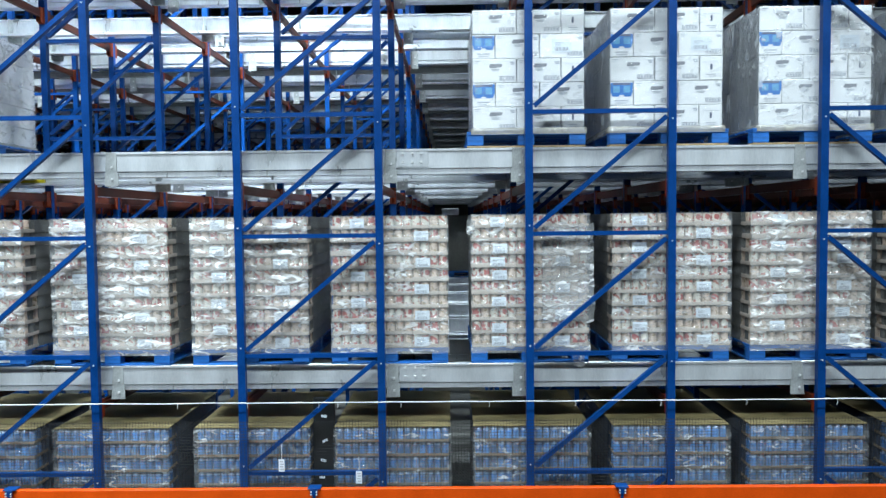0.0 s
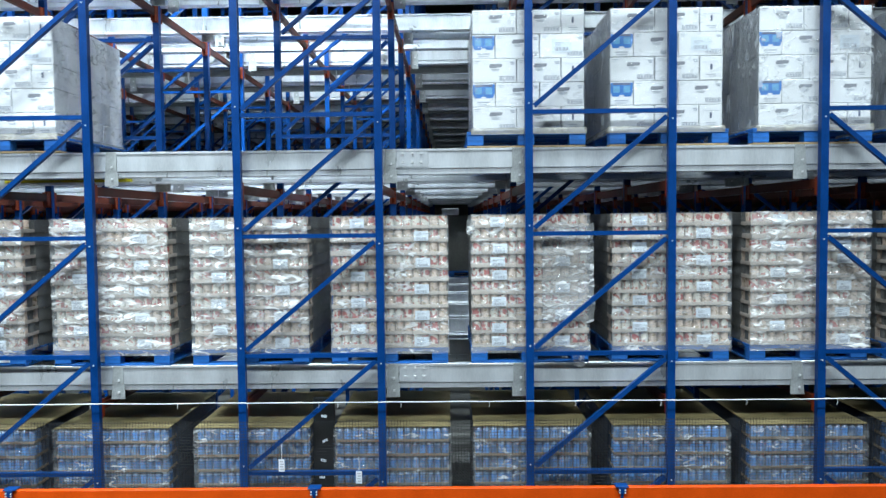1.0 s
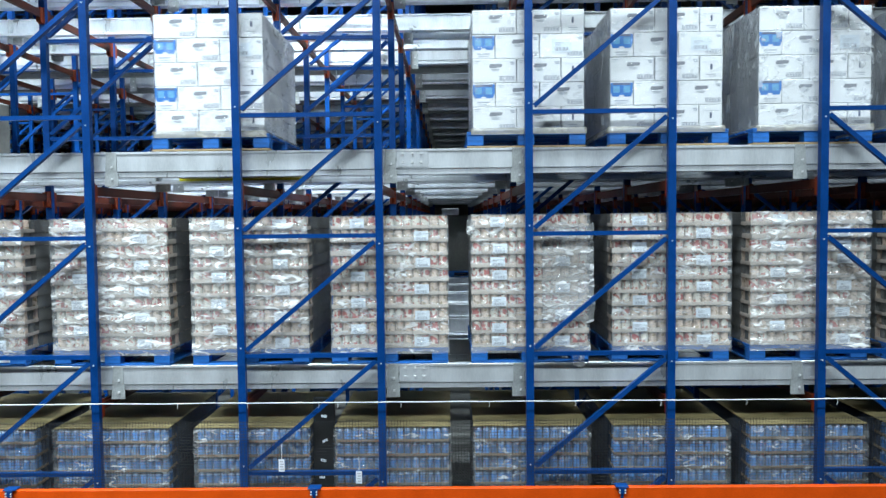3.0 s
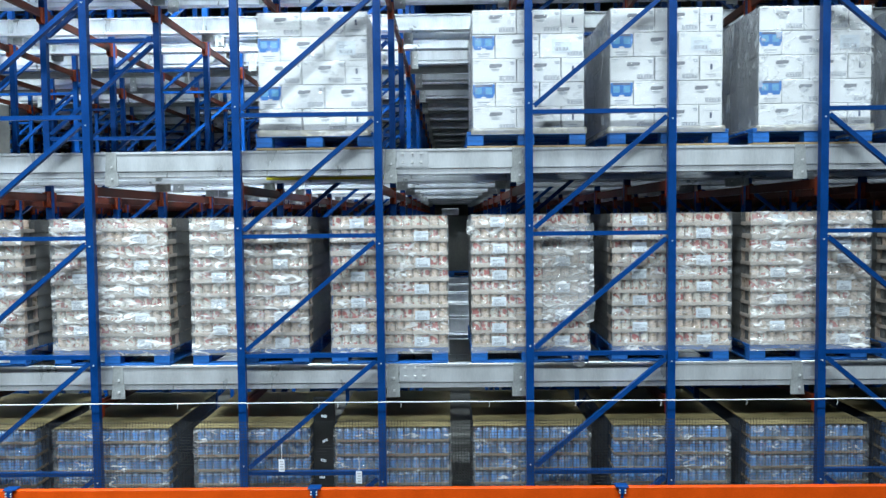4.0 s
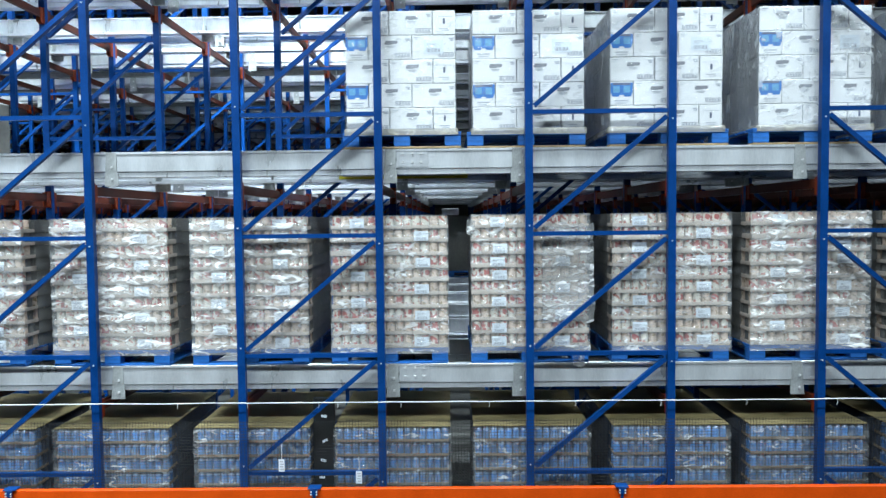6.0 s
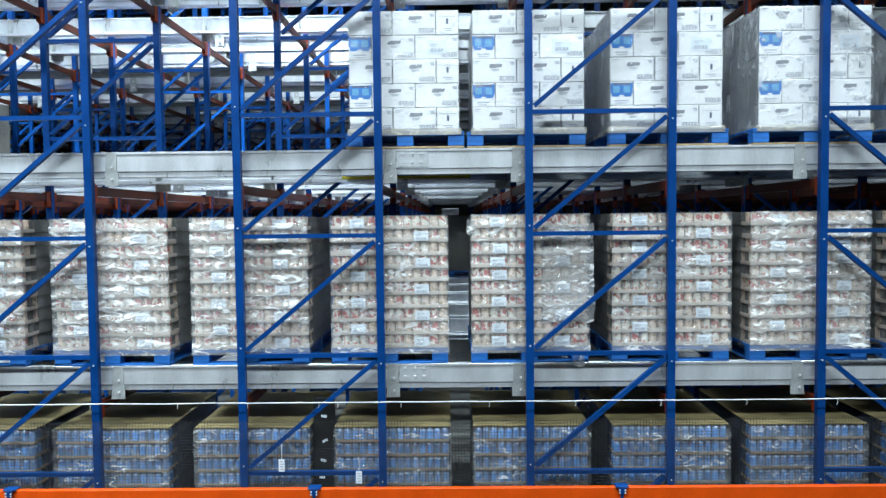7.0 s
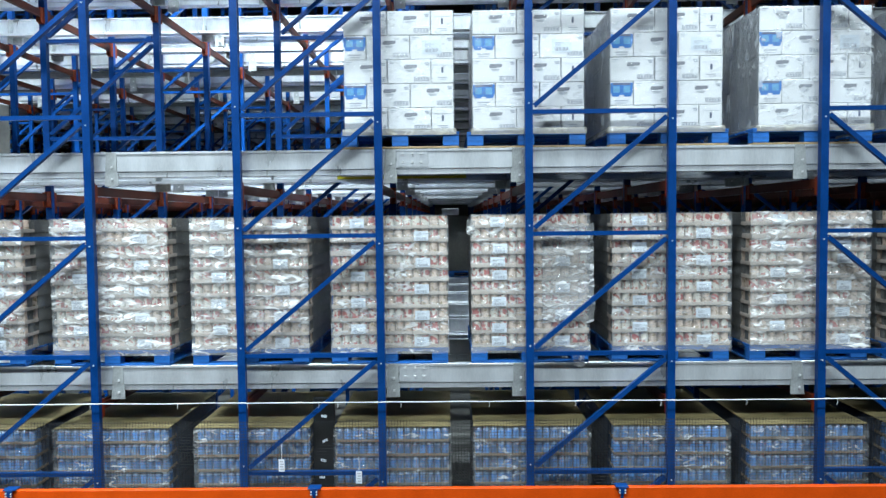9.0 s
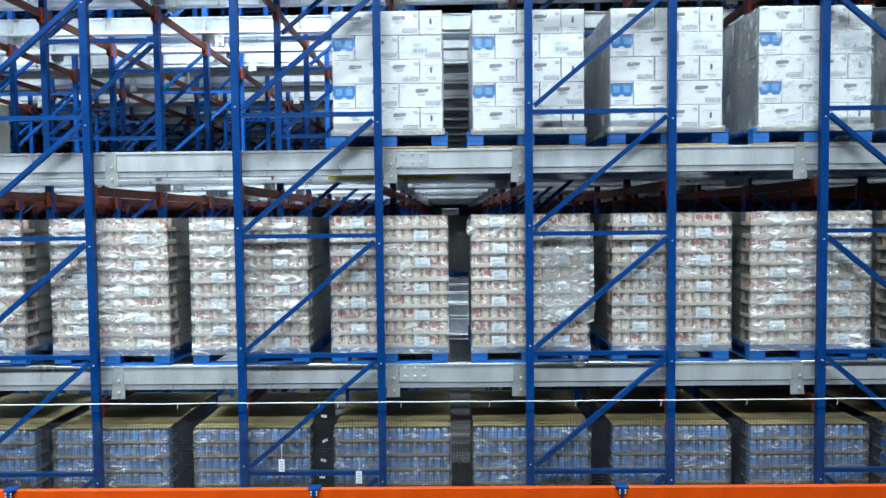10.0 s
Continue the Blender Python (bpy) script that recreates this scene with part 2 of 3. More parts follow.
slab("ceiling", (2 * HALL_X, HALL_Y1 - HALL_Y0, 0.2), (0, (HALL_Y0 + HALL_Y1) / 2, HALL_Z + 0.1), M_WALLUNLIT, "assumed ceiling panels, darkened as if unlit")
slab("wall_north", (2 * HALL_X, 0.2, HALL_Z), (0, HALL_Y1 + 0.1, HALL_Z / 2), M_WALLUNLIT, "panel wall behind racks, darkened as if unlit")
slab("wall_south", (2 * HALL_X, 0.2, HALL_Z), (0, HALL_Y0 - 0.1, HALL_Z / 2), M_WALLUNLIT, "assumed panel wall across the aisle, darkened as if unlit")
slab("wall_west", (0.2, HALL_Y1 - HALL_Y0, HALL_Z), (-HALL_X - 0.1, (HALL_Y0 + HALL_Y1) / 2, HALL_Z / 2), M_WALLUNLIT, "assumed panel wall at rack end, darkened as if unlit")
slab("wall_east", (0.2, HALL_Y1 - HALL_Y0, HALL_Z), (HALL_X + 0.1, (HALL_Y0 + HALL_Y1) / 2, HALL_Z / 2), M_WALLUNLIT, "assumed panel wall at rack end, darkened as if unlit")


# ---------------------------------------------------------------- rack frames
def column_mesh():
    """Roll-formed upright: a channel with returned lips, drawn out upwards."""
    w, d, t = 0.065, 0.052, 0.005
    pts = [(-w / 2, -d / 2), (w / 2, -d / 2), (w / 2, d / 2), (w / 2 - 0.024, d / 2), (w / 2 - 0.024, d / 2 - t), (w / 2 - t, d / 2 - t),
           (w / 2 - t, -d / 2 + t), (-w / 2 + t, -d / 2 + t), (-w / 2 + t, d / 2 - t), (-w / 2 + 0.024, d / 2 - t), (-w / 2 + 0.024, d / 2), (-w / 2, d / 2)]
    n = len(pts)
    verts = [(x, y, 0.0) for x, y in pts] + [(x, y, FRAME_TOP) for x, y in pts]
    faces = [(i, (i + 1) % n, n + (i + 1) % n, n + i) for i in range(n)]
    me = bpy.data.meshes.new("column")
    me.from_pydata(verts, [], faces)
    me.materials.append(M_BLUE)
    return me


def rack_frame(mirrored, bolts=False, first=0):
    f = thing("rack_frame", pose(0, 0, 0), "blue powder-coated steel rack upright frame with diagonal braces", "rack frame", "rack frames")
    cm = column_mesh()
    h = COL_A / 2
    for s in (-1, 1):
        put("column", cm, f, pose(s * h, 0, 0))
        if bolts:
            bx("base_plate", (0.14, 0.12, 0.01), (s * h, 0, 0.005), M_BLUE, f)
    inner = COL_A - 0.068
    for i, z in list(enumerate(BRACE_Z))[first:]:
        put("horizontal_brace", profile_mesh([(-0.018, -0.018), (0.018, -0.018), (0.018, -0.013), (-0.013, -0.013), (-0.013, 0.013), (0.018, 0.013), (0.018, 0.018), (-0.018, 0.018)], inner, M_BLUE, "brace"), f, pose(0, 0, z))
        if i + 1 < len(BRACE_Z):
            rise = BRACE_Z[i + 1] - z - 0.10
            ln, ang = math.hypot(inner - 0.02, rise), math.degrees(math.atan2(rise, inner - 0.02))
            s = -1 if mirrored else 1
            put("diagonal_brace", profile_mesh([(-0.019, -0.019), (0.019, -0.019), (0.019, -0.014), (-0.014, -0.014), (-0.014, 0.014), (0.019, 0.014), (0.019, 0.019), (-0.019, 0.019)], ln, M_BLUE, "diagonal"), f, pose(0, 0, z + 0.05 + rise / 2, 0, -ang * s, 0))
            for sx in (-1, 1) if bolts else ():
                zb = z + 0.05 + (rise - 0.02 if sx == s else 0.02)
                put("bolt", cyl_mesh(0.0062, 0.012, M_BOLT, 6), f, pose(sx * (h - 0.0), -0.029, zb, 90, 0, 0))
    return f


def span(k):
    """How many frames to each side the racks reach in plane k."""
    return 2 + (1 if k > 1 else 0) + (1 if k > 4 else 0) + (1 if k > 7 else 0)


def place_many(make, poses):
    """The first of a kind is built, the rest are copies of it."""
    ob = None
    for m in poses:
        if ob is None:
            ob = make()
            ob.matrix_basis = m
        else:
            copy_thing(ob, m)


for flip in (False, True):
    for near in (False, True):
        place_many(lambda: rack_frame(flip, near), [pose(FRAME_X + i * PITCH, k * P, 0) for k in range(LANES + 1)
                                                    for i in range(-span(k), span(k) + 2) if (i == 2) == flip and (k == 0) == near])

# the deepest lanes, braced in their upper half
FAR = range(LANES + 1, LANES + 5)
place_many(lambda: rack_frame(False, False, 4), [pose(FRAME_X + i * PITCH, k * P, 0) for k in FAR for i in range(-4, 2)])


# ---------------------------------------------------------------- beams in depth (orange) and lane rails (galvanised)
def depth_beam():
    b = thing("rack_beam", pose(0, 0, 0), "orange powder-coated steel beam joining two rack frames", "rack beam", "orange rack beams")
    ln = P - 0.07
    pts = [(-0.02, -0.04), (0.02, -0.04), (0.02, 0.04), (-0.004, 0.04), (-0.004, 0.024), (-0.02, 0.024)]
    put("beam", profile_mesh(pts, ln, M_ORANGE_SHADED, "orange"), b, pose(0, P / 2, 0, 0, 0, 90))
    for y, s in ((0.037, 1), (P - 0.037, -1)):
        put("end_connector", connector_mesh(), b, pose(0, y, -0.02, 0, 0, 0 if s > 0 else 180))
    return b


def join_boxes(name, boxes, mats):
    """One mesh of several boxes: size, centre, material."""
    verts, faces, idx = [], [], []
    for (sx, sy, sz), (cx, cy, cz), mi in boxes:
        o = len(verts)
        verts += [(cx + sx * i / 2, cy + sy * j / 2, cz + sz * k / 2) for i in (-1, 1) for j in (-1, 1) for k in (-1, 1)]
        faces += [tuple(o + q for q in f) for f in ((0, 1, 3, 2), (4, 6, 7, 5), (0, 4, 5, 1), (2, 3, 7, 6), (0, 2, 6, 4), (1, 5, 7, 3))]
        idx += [mi] * 6
    me = bpy.data.meshes.new(name)
    me.from_pydata(verts, [], faces)
    for m in mats:
        me.materials.append(m)
    me.polygons.foreach_set("material_index", idx)
    return me


def connector_mesh():
    """Angle plates that clasp a column."""
    if "connector" not in CACHE:
        CACHE["connector"] = join_boxes("connector", [((0.066, 0.006, 0.17), (0, -0.003, 0), 0), ((0.010, 0.05, 0.15), (-0.02, 0.024, 0), 0),
                                                      ((0.010, 0.05, 0.15), (0.02, 0.024, 0), 0)], [M_ORANGE_HALFSHADE])
    return CACHE["connector"]


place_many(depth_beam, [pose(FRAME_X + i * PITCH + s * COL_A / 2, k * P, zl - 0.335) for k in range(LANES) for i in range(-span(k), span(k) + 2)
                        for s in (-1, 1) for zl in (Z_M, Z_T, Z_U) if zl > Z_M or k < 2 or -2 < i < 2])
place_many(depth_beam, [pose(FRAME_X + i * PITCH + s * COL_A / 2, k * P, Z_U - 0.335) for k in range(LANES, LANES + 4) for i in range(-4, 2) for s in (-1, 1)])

RAIL_PTS = [(-0.008, -0.002), (-0.006, 0), (0.055, 0), (0.055, -0.005), (0.005, -0.005), (0.005, -0.163), (0.017, -0.169), (0.017, -0.210), (0.125, -0.210),
            (0.125, -0.190), (0.130, -0.190), (0.130, -0.215), (0.012, -0.215), (0.012, -0.171), (0, -0.165), (0, -0.020), (-0.008, -0.020)]
RAIL_LEN = 31.0


def bracket_mesh(side):
    """Bent support plate: a tapered face, a returned flange and two bolts."""
    key = ("bracket", side)
    if key in CACHE:
        return CACHE[key]
    me = join_boxes("bracket", [((0.018, 0.012, 0.018), (0.012, -0.008, 0.06), 1), ((0.018, 0.012, 0.018), (0.012, -0.008, -0.045), 1)], [M_BRACKET, M_BOLT])
    bm = bmesh.new()
    bm.from_mesh(me)
    # outline of the face: straight at its free edge, leaning outwards at the flange
    out = [(-0.050, 0.185), (0.036, 0.185), (0.058, -0.105), (-0.062, -0.105), (-0.062, 0.0), (-0.050, 0.02)]
    for y0, y1, pts in ((-0.003, 0.003, out), (0.003, 0.10, [(0.030, 0.185), (0.036, 0.185), (0.058, -0.105), (0.052, -0.105)])):
        lo = [bm.verts.new((x * side, y0, z)) for x, z in pts]
        hi = [bm.verts.new((x * side, y1, z)) for x, z in pts]
        n = len(pts)
        bm.faces.new(lo)
        bm.faces.new(hi[::-1])
        for q in range(n):
            bm.faces.new((lo[q], hi[q], hi[(q + 1) % n], lo[(q + 1) % n]))
    bmesh.ops.recalc_face_normals(bm, faces=bm.faces)
    bm.to_mesh(me)
    bm.free()
    CACHE[key] = me
    return me


def splice_mesh():
    if "splice" not in CACHE:
        CACHE["splice"] = join_boxes("splice", [((0.27, 0.004, 0.14), (0, 0, 0), 0)] + [((0.017, 0.012, 0.017), (dx, -0.006, z), 1)
                                     for dx in (-0.085, 0.0, 0.075) for z in (0.045, -0.03)], [M_GALV, M_BOLT])
    return CACHE["splice"]


def lane_rail(reach, spliced=True):
    r = thing("shuttle_rail", pose(0, 0, 0), "galvanised steel shuttle rail running along a rack lane", "rail", "shuttle rails")
    put("rail", profile_mesh(RAIL_PTS, RAIL_LEN, M_GALV, "rail"), r)
    for i in range(-reach, reach + 1):
        # supports stand beside the columns, towards the middle of each open bay
        x0 = FRAME_X + COL_A / 2 + i * PITCH
        for x, side in ((x0 + (0.085 if i == 0 else 0.135), -1), (x0 + COL_B - (0.080 if i == 0 else 0.135), 1))[1 if i > 0 else 0:1 if i < 0 else 2]:
            put("support_bracket", bracket_mesh(side), r, pose(x, -0.006, -0.187), "bent galvanised bracket plate")
        if i % 2 == 0 and spliced:
            put("splice_plate", splice_mesh(), r, pose(x0 + 0.28, -0.003, -0.082))
    return r


for reach, lanes in ((2, range(0, 3)), (4, range(3, LANES))):
    places = []
    for k in lanes:
        for zl in (Z_B, Z_M, Z_T, Z_U):
            if zl > Z_B or k < 1:
                places.append(pose(0, k * P + 0.112, zl))
                # the deep upper lanes get a low channel instead, and one rail is shifted, to fit the camera's view
                if zl < Z_U or k < 3:
                    places.append(pose(FRAME_X * 2, k * P + P - (0.64 if zl == Z_U and k == 2 else 0.112), zl, 0, 0, 180))
    place_many(lambda: lane_rail(reach, reach == 2), places)
place_many(lambda: lane_rail(1, False), [pose(0, k * P + 0.112, Z_U) for k in range(LANES, LANES + 4)])


def low_rail():
    """The low dark channel along the back of a deep lane, sized to fit the camera's view."""
    r = thing("shuttle_rail", pose(0, 0, 0), "low dark steel channel rail, sized to fit the camera's view", "rail", "low back rails")
    pts = [(0, 0), (0.055, 0), (0.055, -0.005), (0.005, -0.005), (0.005, -0.105), (0.055, -0.105), (0.055, -0.11), (0, -0.11)]
    put("rail", profile_mesh(pts, RAIL_LEN, M_GREYPAINT, "low"), r)
    for i in (-1, 0, 1):
        put("support_bracket", bracket_mesh(-1), r, pose(FRAME_X + COL_A / 2 + i * PITCH + 0.11, -0.006, -0.187), "bent galvanised bracket plate")
    return r


place_many(low_rail, [pose(FRAME_X * 2, k * P + P - 0.112, Z_U, 0, 0, 180) for k in range(3, LANES + 3)])
# low sleepers carry the bottom rails
for i in range(-2, 4):
    for s in (-1, 1):
        ob = new("sleeper", box_mesh(0.10, P - 0.1, 0.08, M_GALV, 0.003))
        ob.matrix_basis = pose(FRAME_X + i * PITCH + s * (COL_A / 2 - 0.12), P / 2, 0.044)
        tagged(ob, "galvanised steel floor sleeper under the bottom rails", "sleeper", "floor sleepers")


# ---------------------------------------------------------------- pallets
def pallet(worn=False):
    """Block pallet, origin at the middle of its front bottom edge."""
    p = thing("pallet", pose(0, 0, 0), "blue painted wooden block pallet on the lane rails", "pallet", "blue pallets")
    for x in (-PAL_W / 2 + 0.072, 0, PAL_W / 2 - 0.072):
        for y in (0.05, PAL_D / 2, PAL_D - 0.05):
            bx("block", (0.14, 0.095, 0.088), (x, y, 0.062), M_PALLET, p, 0.004)
        bx("bottom_board", (0.135, PAL_D - 0.2, 0.016), (x, PAL_D / 2, 0.009), M_PALLET, p)
    for y in (0.05, PAL_D - 0.05, PAL_D / 2):
        bx("bottom_board", (PAL_W, 0.098, 0.016), (0, y, 0.0085), M_WOODEDGE if worn and y < 0.1 else M_PALLET, p, 0.002)
        bx("stringer_board", (PAL_W, 0.098, 0.016), (0, y, 0.1145), M_PALLET, p, 0.002)
    for j in range(7):
        bx("deck_board", (PAL_W, 0.14, 0.017), (0, 0.07 + j * (PAL_D - 0.14) / 6, 0.1315), M_PALLET, p, 0.002)
    return p


PALLETS = {}


def place_pallet(x, z, turn=0.0, y=YP, worn=False):
    m = pose(x, y, z + 0.0005, 0, 0, turn)
    if worn in PALLETS:
        return copy_thing(PALLETS[worn], m)
    PALLETS[worn] = pallet(worn)
    PALLETS[worn].matrix_basis = m
    if worn:
        tagged(PALLETS[worn], "blue wooden block pallet with a bare worn bottom board")
    return PALLETS[worn]


def film_sheet(w, d, h, seed, amp=0.007, over=0.012, step=0.035, layer=0.0):
    """Wrap round a load (front, both sides), pulled in folds; origin at the load's front bottom middle."""
    path = []
    n1, n2 = max(2, int(d / step)), max(2, int(w / step))
    path += [(-w / 2 - over, d * (1 - i / n1), -1, 0) for i in range(n1)]
    path += [(-w / 2 - over + (w + 2 * over) * i / n2, -over, 0, -1) for i in range(n2 + 1)]
    path += [(w / 2 + over, d * (i + 1) / n1, 1, 0) for i in range(n1)]
    nz = int(h / 0.014)
    verts, faces = [], []
    for j in range(nz + 1):
        z = h * j / nz
        for i, (x, y, nx, ny) in enumerate(path):
            u = i * step
            k1 = noise.noise((u * 3.2, z * 17, seed * 7.3))
            k2 = noise.noise((u * 8 + z * 6, z * 44, seed * 3.1 + 50))
            o = amp * (k1 + 0.55 * k2)
            if layer:
                o += 0.006 * math.cos(2 * math.pi * (z - 0.022) / layer) * (0.75 + 0.5 * noise.noise((u * 2, round(z / layer), seed)))
            verts.append((x + nx * o, y + ny * o, z))
    c = len(path)
    for j in range(nz):
        for i in range(c - 1):
            faces.append((j * c + i, j * c + i + 1, (j + 1) * c + i + 1, (j + 1) * c + i))
    me = bpy.data.meshes.new("film")
    me.from_pydata(verts, [], faces)
    me.polygons.foreach_set("use_smooth", [True] * len(me.polygons))
    row = [1 if path[i][0] == path[i + 1][0] else 0 for i in range(c - 1)]
    me.polygons.foreach_set("material_index", row * nz)
    return me


# ---------------------------------------------------------------- loads of canned goods
CAN_R, LAYER = 0.0375, 0.1145


def can_meshes():
    out = []
    for mat in (M_CREAM, M_RED, M_PEACH):
        bm = bmesh.new()
        bmesh.ops.create_cone(bm, segments=14, radius1=CAN_R, radius2=CAN_R, depth=0.096, cap_ends=False)
        me = mesh_from(bm, "can", mat, True)
        me.materials.append(M_TIN)
        b = bmesh.new()
        b.from_mesh(me)
        for z in (-0.051, 0.051):
            r = bmesh.ops.create_cone(b, segments=14, radius1=CAN_R + 0.0012, radius2=CAN_R + 0.0012, depth=0.006, cap_ends=True,
                                      matrix=Matrix.Translation((0, 0, z)))
            for f in {f for v in r["verts"] for f in v.link_faces}:
                f.material_index = 1
        b.to_mesh(me)
        b.free()
        out.append(me)
    return out


CANS = can_meshes()


def tray_mesh(w, d, lip, mat=M_TRAY):
    """A cardboard tray: a base with four low walls."""
    key = ("tray", round(w, 4), round(d, 4), lip, mat.name)
    if key not in CACHE:
        bm = bmesh.new()
        t = 0.004
        for sx, sy, sz, c in ((w, d, t, (0, d / 2, t / 2)), (w, t, lip, (0, t / 2, lip / 2)), (w, t, lip, (0, d - t / 2, lip / 2)),
                              (t, d - 2 * t, lip, (-w / 2 + t / 2, d / 2, lip / 2)), (t, d - 2 * t, lip, (w / 2 - t / 2, d / 2, lip / 2))):
            r = bmesh.ops.create_cube(bm, size=1)
            for v in r["verts"]:
                v.co = (v.co.x * sx + c[0], v.co.y * sy + c[1], v.co.z * sz + c[2])
        CACHE[key] = mesh_from(bm, "tray", mat)
    return CACHE[key]


def joined_cans(spots, name):
    """Many cans in one mesh, for the sides and the back of a load."""
    n = 10
    verts, faces, mats = [], [], []
    rnd = random.Random(len(spots))
    for x, y, z in spots:
        b = len(verts)
        for dz in (0.0, 0.108):
            verts += [(x + CAN_R * math.cos(2 * math.pi * i / n), y + CAN_R * math.sin(2 * math.pi * i / n), z + dz) for i in range(n)]
        faces += [(b + i, b + (i + 1) % n, b + n + (i + 1) % n, b + n + i) for i in range(n)]
        faces.append(tuple(range(b + n, b + 2 * n)))
        # most take the shaded grey, so the load's sides look dark
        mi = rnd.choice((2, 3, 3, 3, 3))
        mats += [mi] * (n + 1)
    me = bpy.data.meshes.new(name)
    me.from_pydata(verts, [], faces)
    for m in (M_CREAM, M_RED, M_PEACH, M_BOARD_SHADED):
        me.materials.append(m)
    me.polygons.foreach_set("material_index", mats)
    return me


def label_mesh(w, h):
    key = ("label", w, h)
    if key not in CACHE:
        boxes = [((w, 0.002, h), (0, 0, 0), 0), ((w * 0.45, 0.001, 0.006), (-w * 0.12, -0.0016, h * 0.2), 1), ((w * 0.3, 0.001, 0.005), (-w * 0.2, -0.0016, h * 0.05), 1)]
        boxes += [((w * 0.02 * (1 + i % 3), 0.001, h * 0.28), (-w * 0.36 + i * w * 0.06, -0.0016, -h * 0.25), 1) for i in range(12)]
        CACHE[key] = join_boxes("label", boxes, [M_LABEL, M_INKLIGHT])
    return CACHE[key]


def label_plate(parent, x, y, z, w=0.125, h=0.082):
    return put("shipping_label", label_mesh(w, h), parent, pose(x, y, z), "white paper shipping label with barcode")


def can_load(x, z, seed, label, film, width=1.0):
    rnd = random.Random(seed)
    ld = thing("canned_goods_load", pose(x, YP + 0.004, z + PAL_H + 0.002), label, "palletised cans", "loads of canned goods")
    n = 13
    w = width
    step = w / n
    d = PAL_D - 0.012
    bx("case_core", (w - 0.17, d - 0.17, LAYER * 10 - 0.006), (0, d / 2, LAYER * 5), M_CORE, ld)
    side_spots = []
    rows = int(d / 0.0765)
    for l in range(10):
        z0 = l * LAYER
        jog = (rnd.random() - 0.5) * 0.012
        # three trays across, cut alternately
        cuts = (0, 4, 9, 13) if l % 2 else (0, 5, 9, 13)
        for a, b in zip(cuts[:-1], cuts[1:]):
            dy = -rnd.random() * 0.006
            tw = (b - a) * step
            cx = -w / 2 + (a + b) / 2 * step + jog
            ex = 0.007 if a == 0 or b == 13 else 0.0
            put("tray", tray_mesh(round(tw - 0.003 + ex, 3), 0.20, 0.032 if rnd.random() < 0.8 else 0.044), ld,
                pose(cx + (ex / 2 if b == 13 else -ex / 2), dy - 0.003, z0, 0, 0, (rnd.random() - 0.5) * 0.8))
            kind = rnd.choice((0, 0, 1, 2, 2))
            for c in range(a, b):
                pick = kind if rnd.random() < 0.45 else rnd.choice((0, 0, 1, 1, 2, 2))
                put("can", CANS[pick], ld, pose(-w / 2 + (c + 0.5) * step + jog, CAN_R + 0.001 + dy, z0 + 0.060, 0, 0, rnd.random() * 360))
        for s in (-1, 1):
            # tall tray walls in the shaded grey make the sides flat and dark
            put("tray", tray_mesh(round(w / 3, 3), round(d - 0.204, 3), 0.110, M_BOARD_SHADED), ld, pose(s * (w / 3) + jog, 0.202, z0))
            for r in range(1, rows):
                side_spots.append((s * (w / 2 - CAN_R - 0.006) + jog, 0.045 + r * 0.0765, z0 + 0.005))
        right = l % 2 == 0
        cx = (0.28 if right else -0.27) * w + (rnd.random() - 0.5) * 0.02
        label_plate(ld, cx, -0.012, z0 + 0.052)
        if rnd.random() < 0.12:
            label_plate(ld, -cx, -0.012, z0 + 0.052)
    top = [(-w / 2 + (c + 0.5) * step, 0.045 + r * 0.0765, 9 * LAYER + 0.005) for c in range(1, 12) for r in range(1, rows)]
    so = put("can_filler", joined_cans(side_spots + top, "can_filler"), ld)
    tagged(so, "rows of cans in the load, most darkened to a shaded grey", kind="stuff")
    me = film_sheet(w, d, LAYER * 10 + 0.004, seed, 0.0045, layer=LAYER)
    me.materials.append(film)
    me.materials.append(M_FILM_SIDE)
    put("stretch_wrap", me, ld, pose(0, -0.006, 0), "clear crumpled stretch film")
    me = film_sheet(w + 0.004, d, 0.062, seed + 90, 0.008, 0.012)
    me.materials.append(M_FILM_HAZE_GLARE)
    me.materials.append(M_FILM_SIDE)
    put("stretch_wrap", me, ld, pose(0, -0.010, -0.050), "bunched stretch film over the pallet deck")
    return ld


MID_LOADS = [(-4.237, 1, M_FILM_HAZE_GLARE), (-2.967, 2, M_FILM_HAZE_GLARE), (-1.751, 3, M_FILM_HAZE_GLARE), (-0.537, 4, M_FILM), (0.679, 5, M_FILM),
             (1.892, 6, M_FILM), (3.078, 7, M_FILM_HAZE_GLARE), (4.27, 8, M_FILM)]
for x, seed, film in MID_LOADS:
    place_pallet(x, Z_M)
    can_load(x + 0.006, Z_M, seed, "stacked trays of red and cream food cans in stretch film", film)


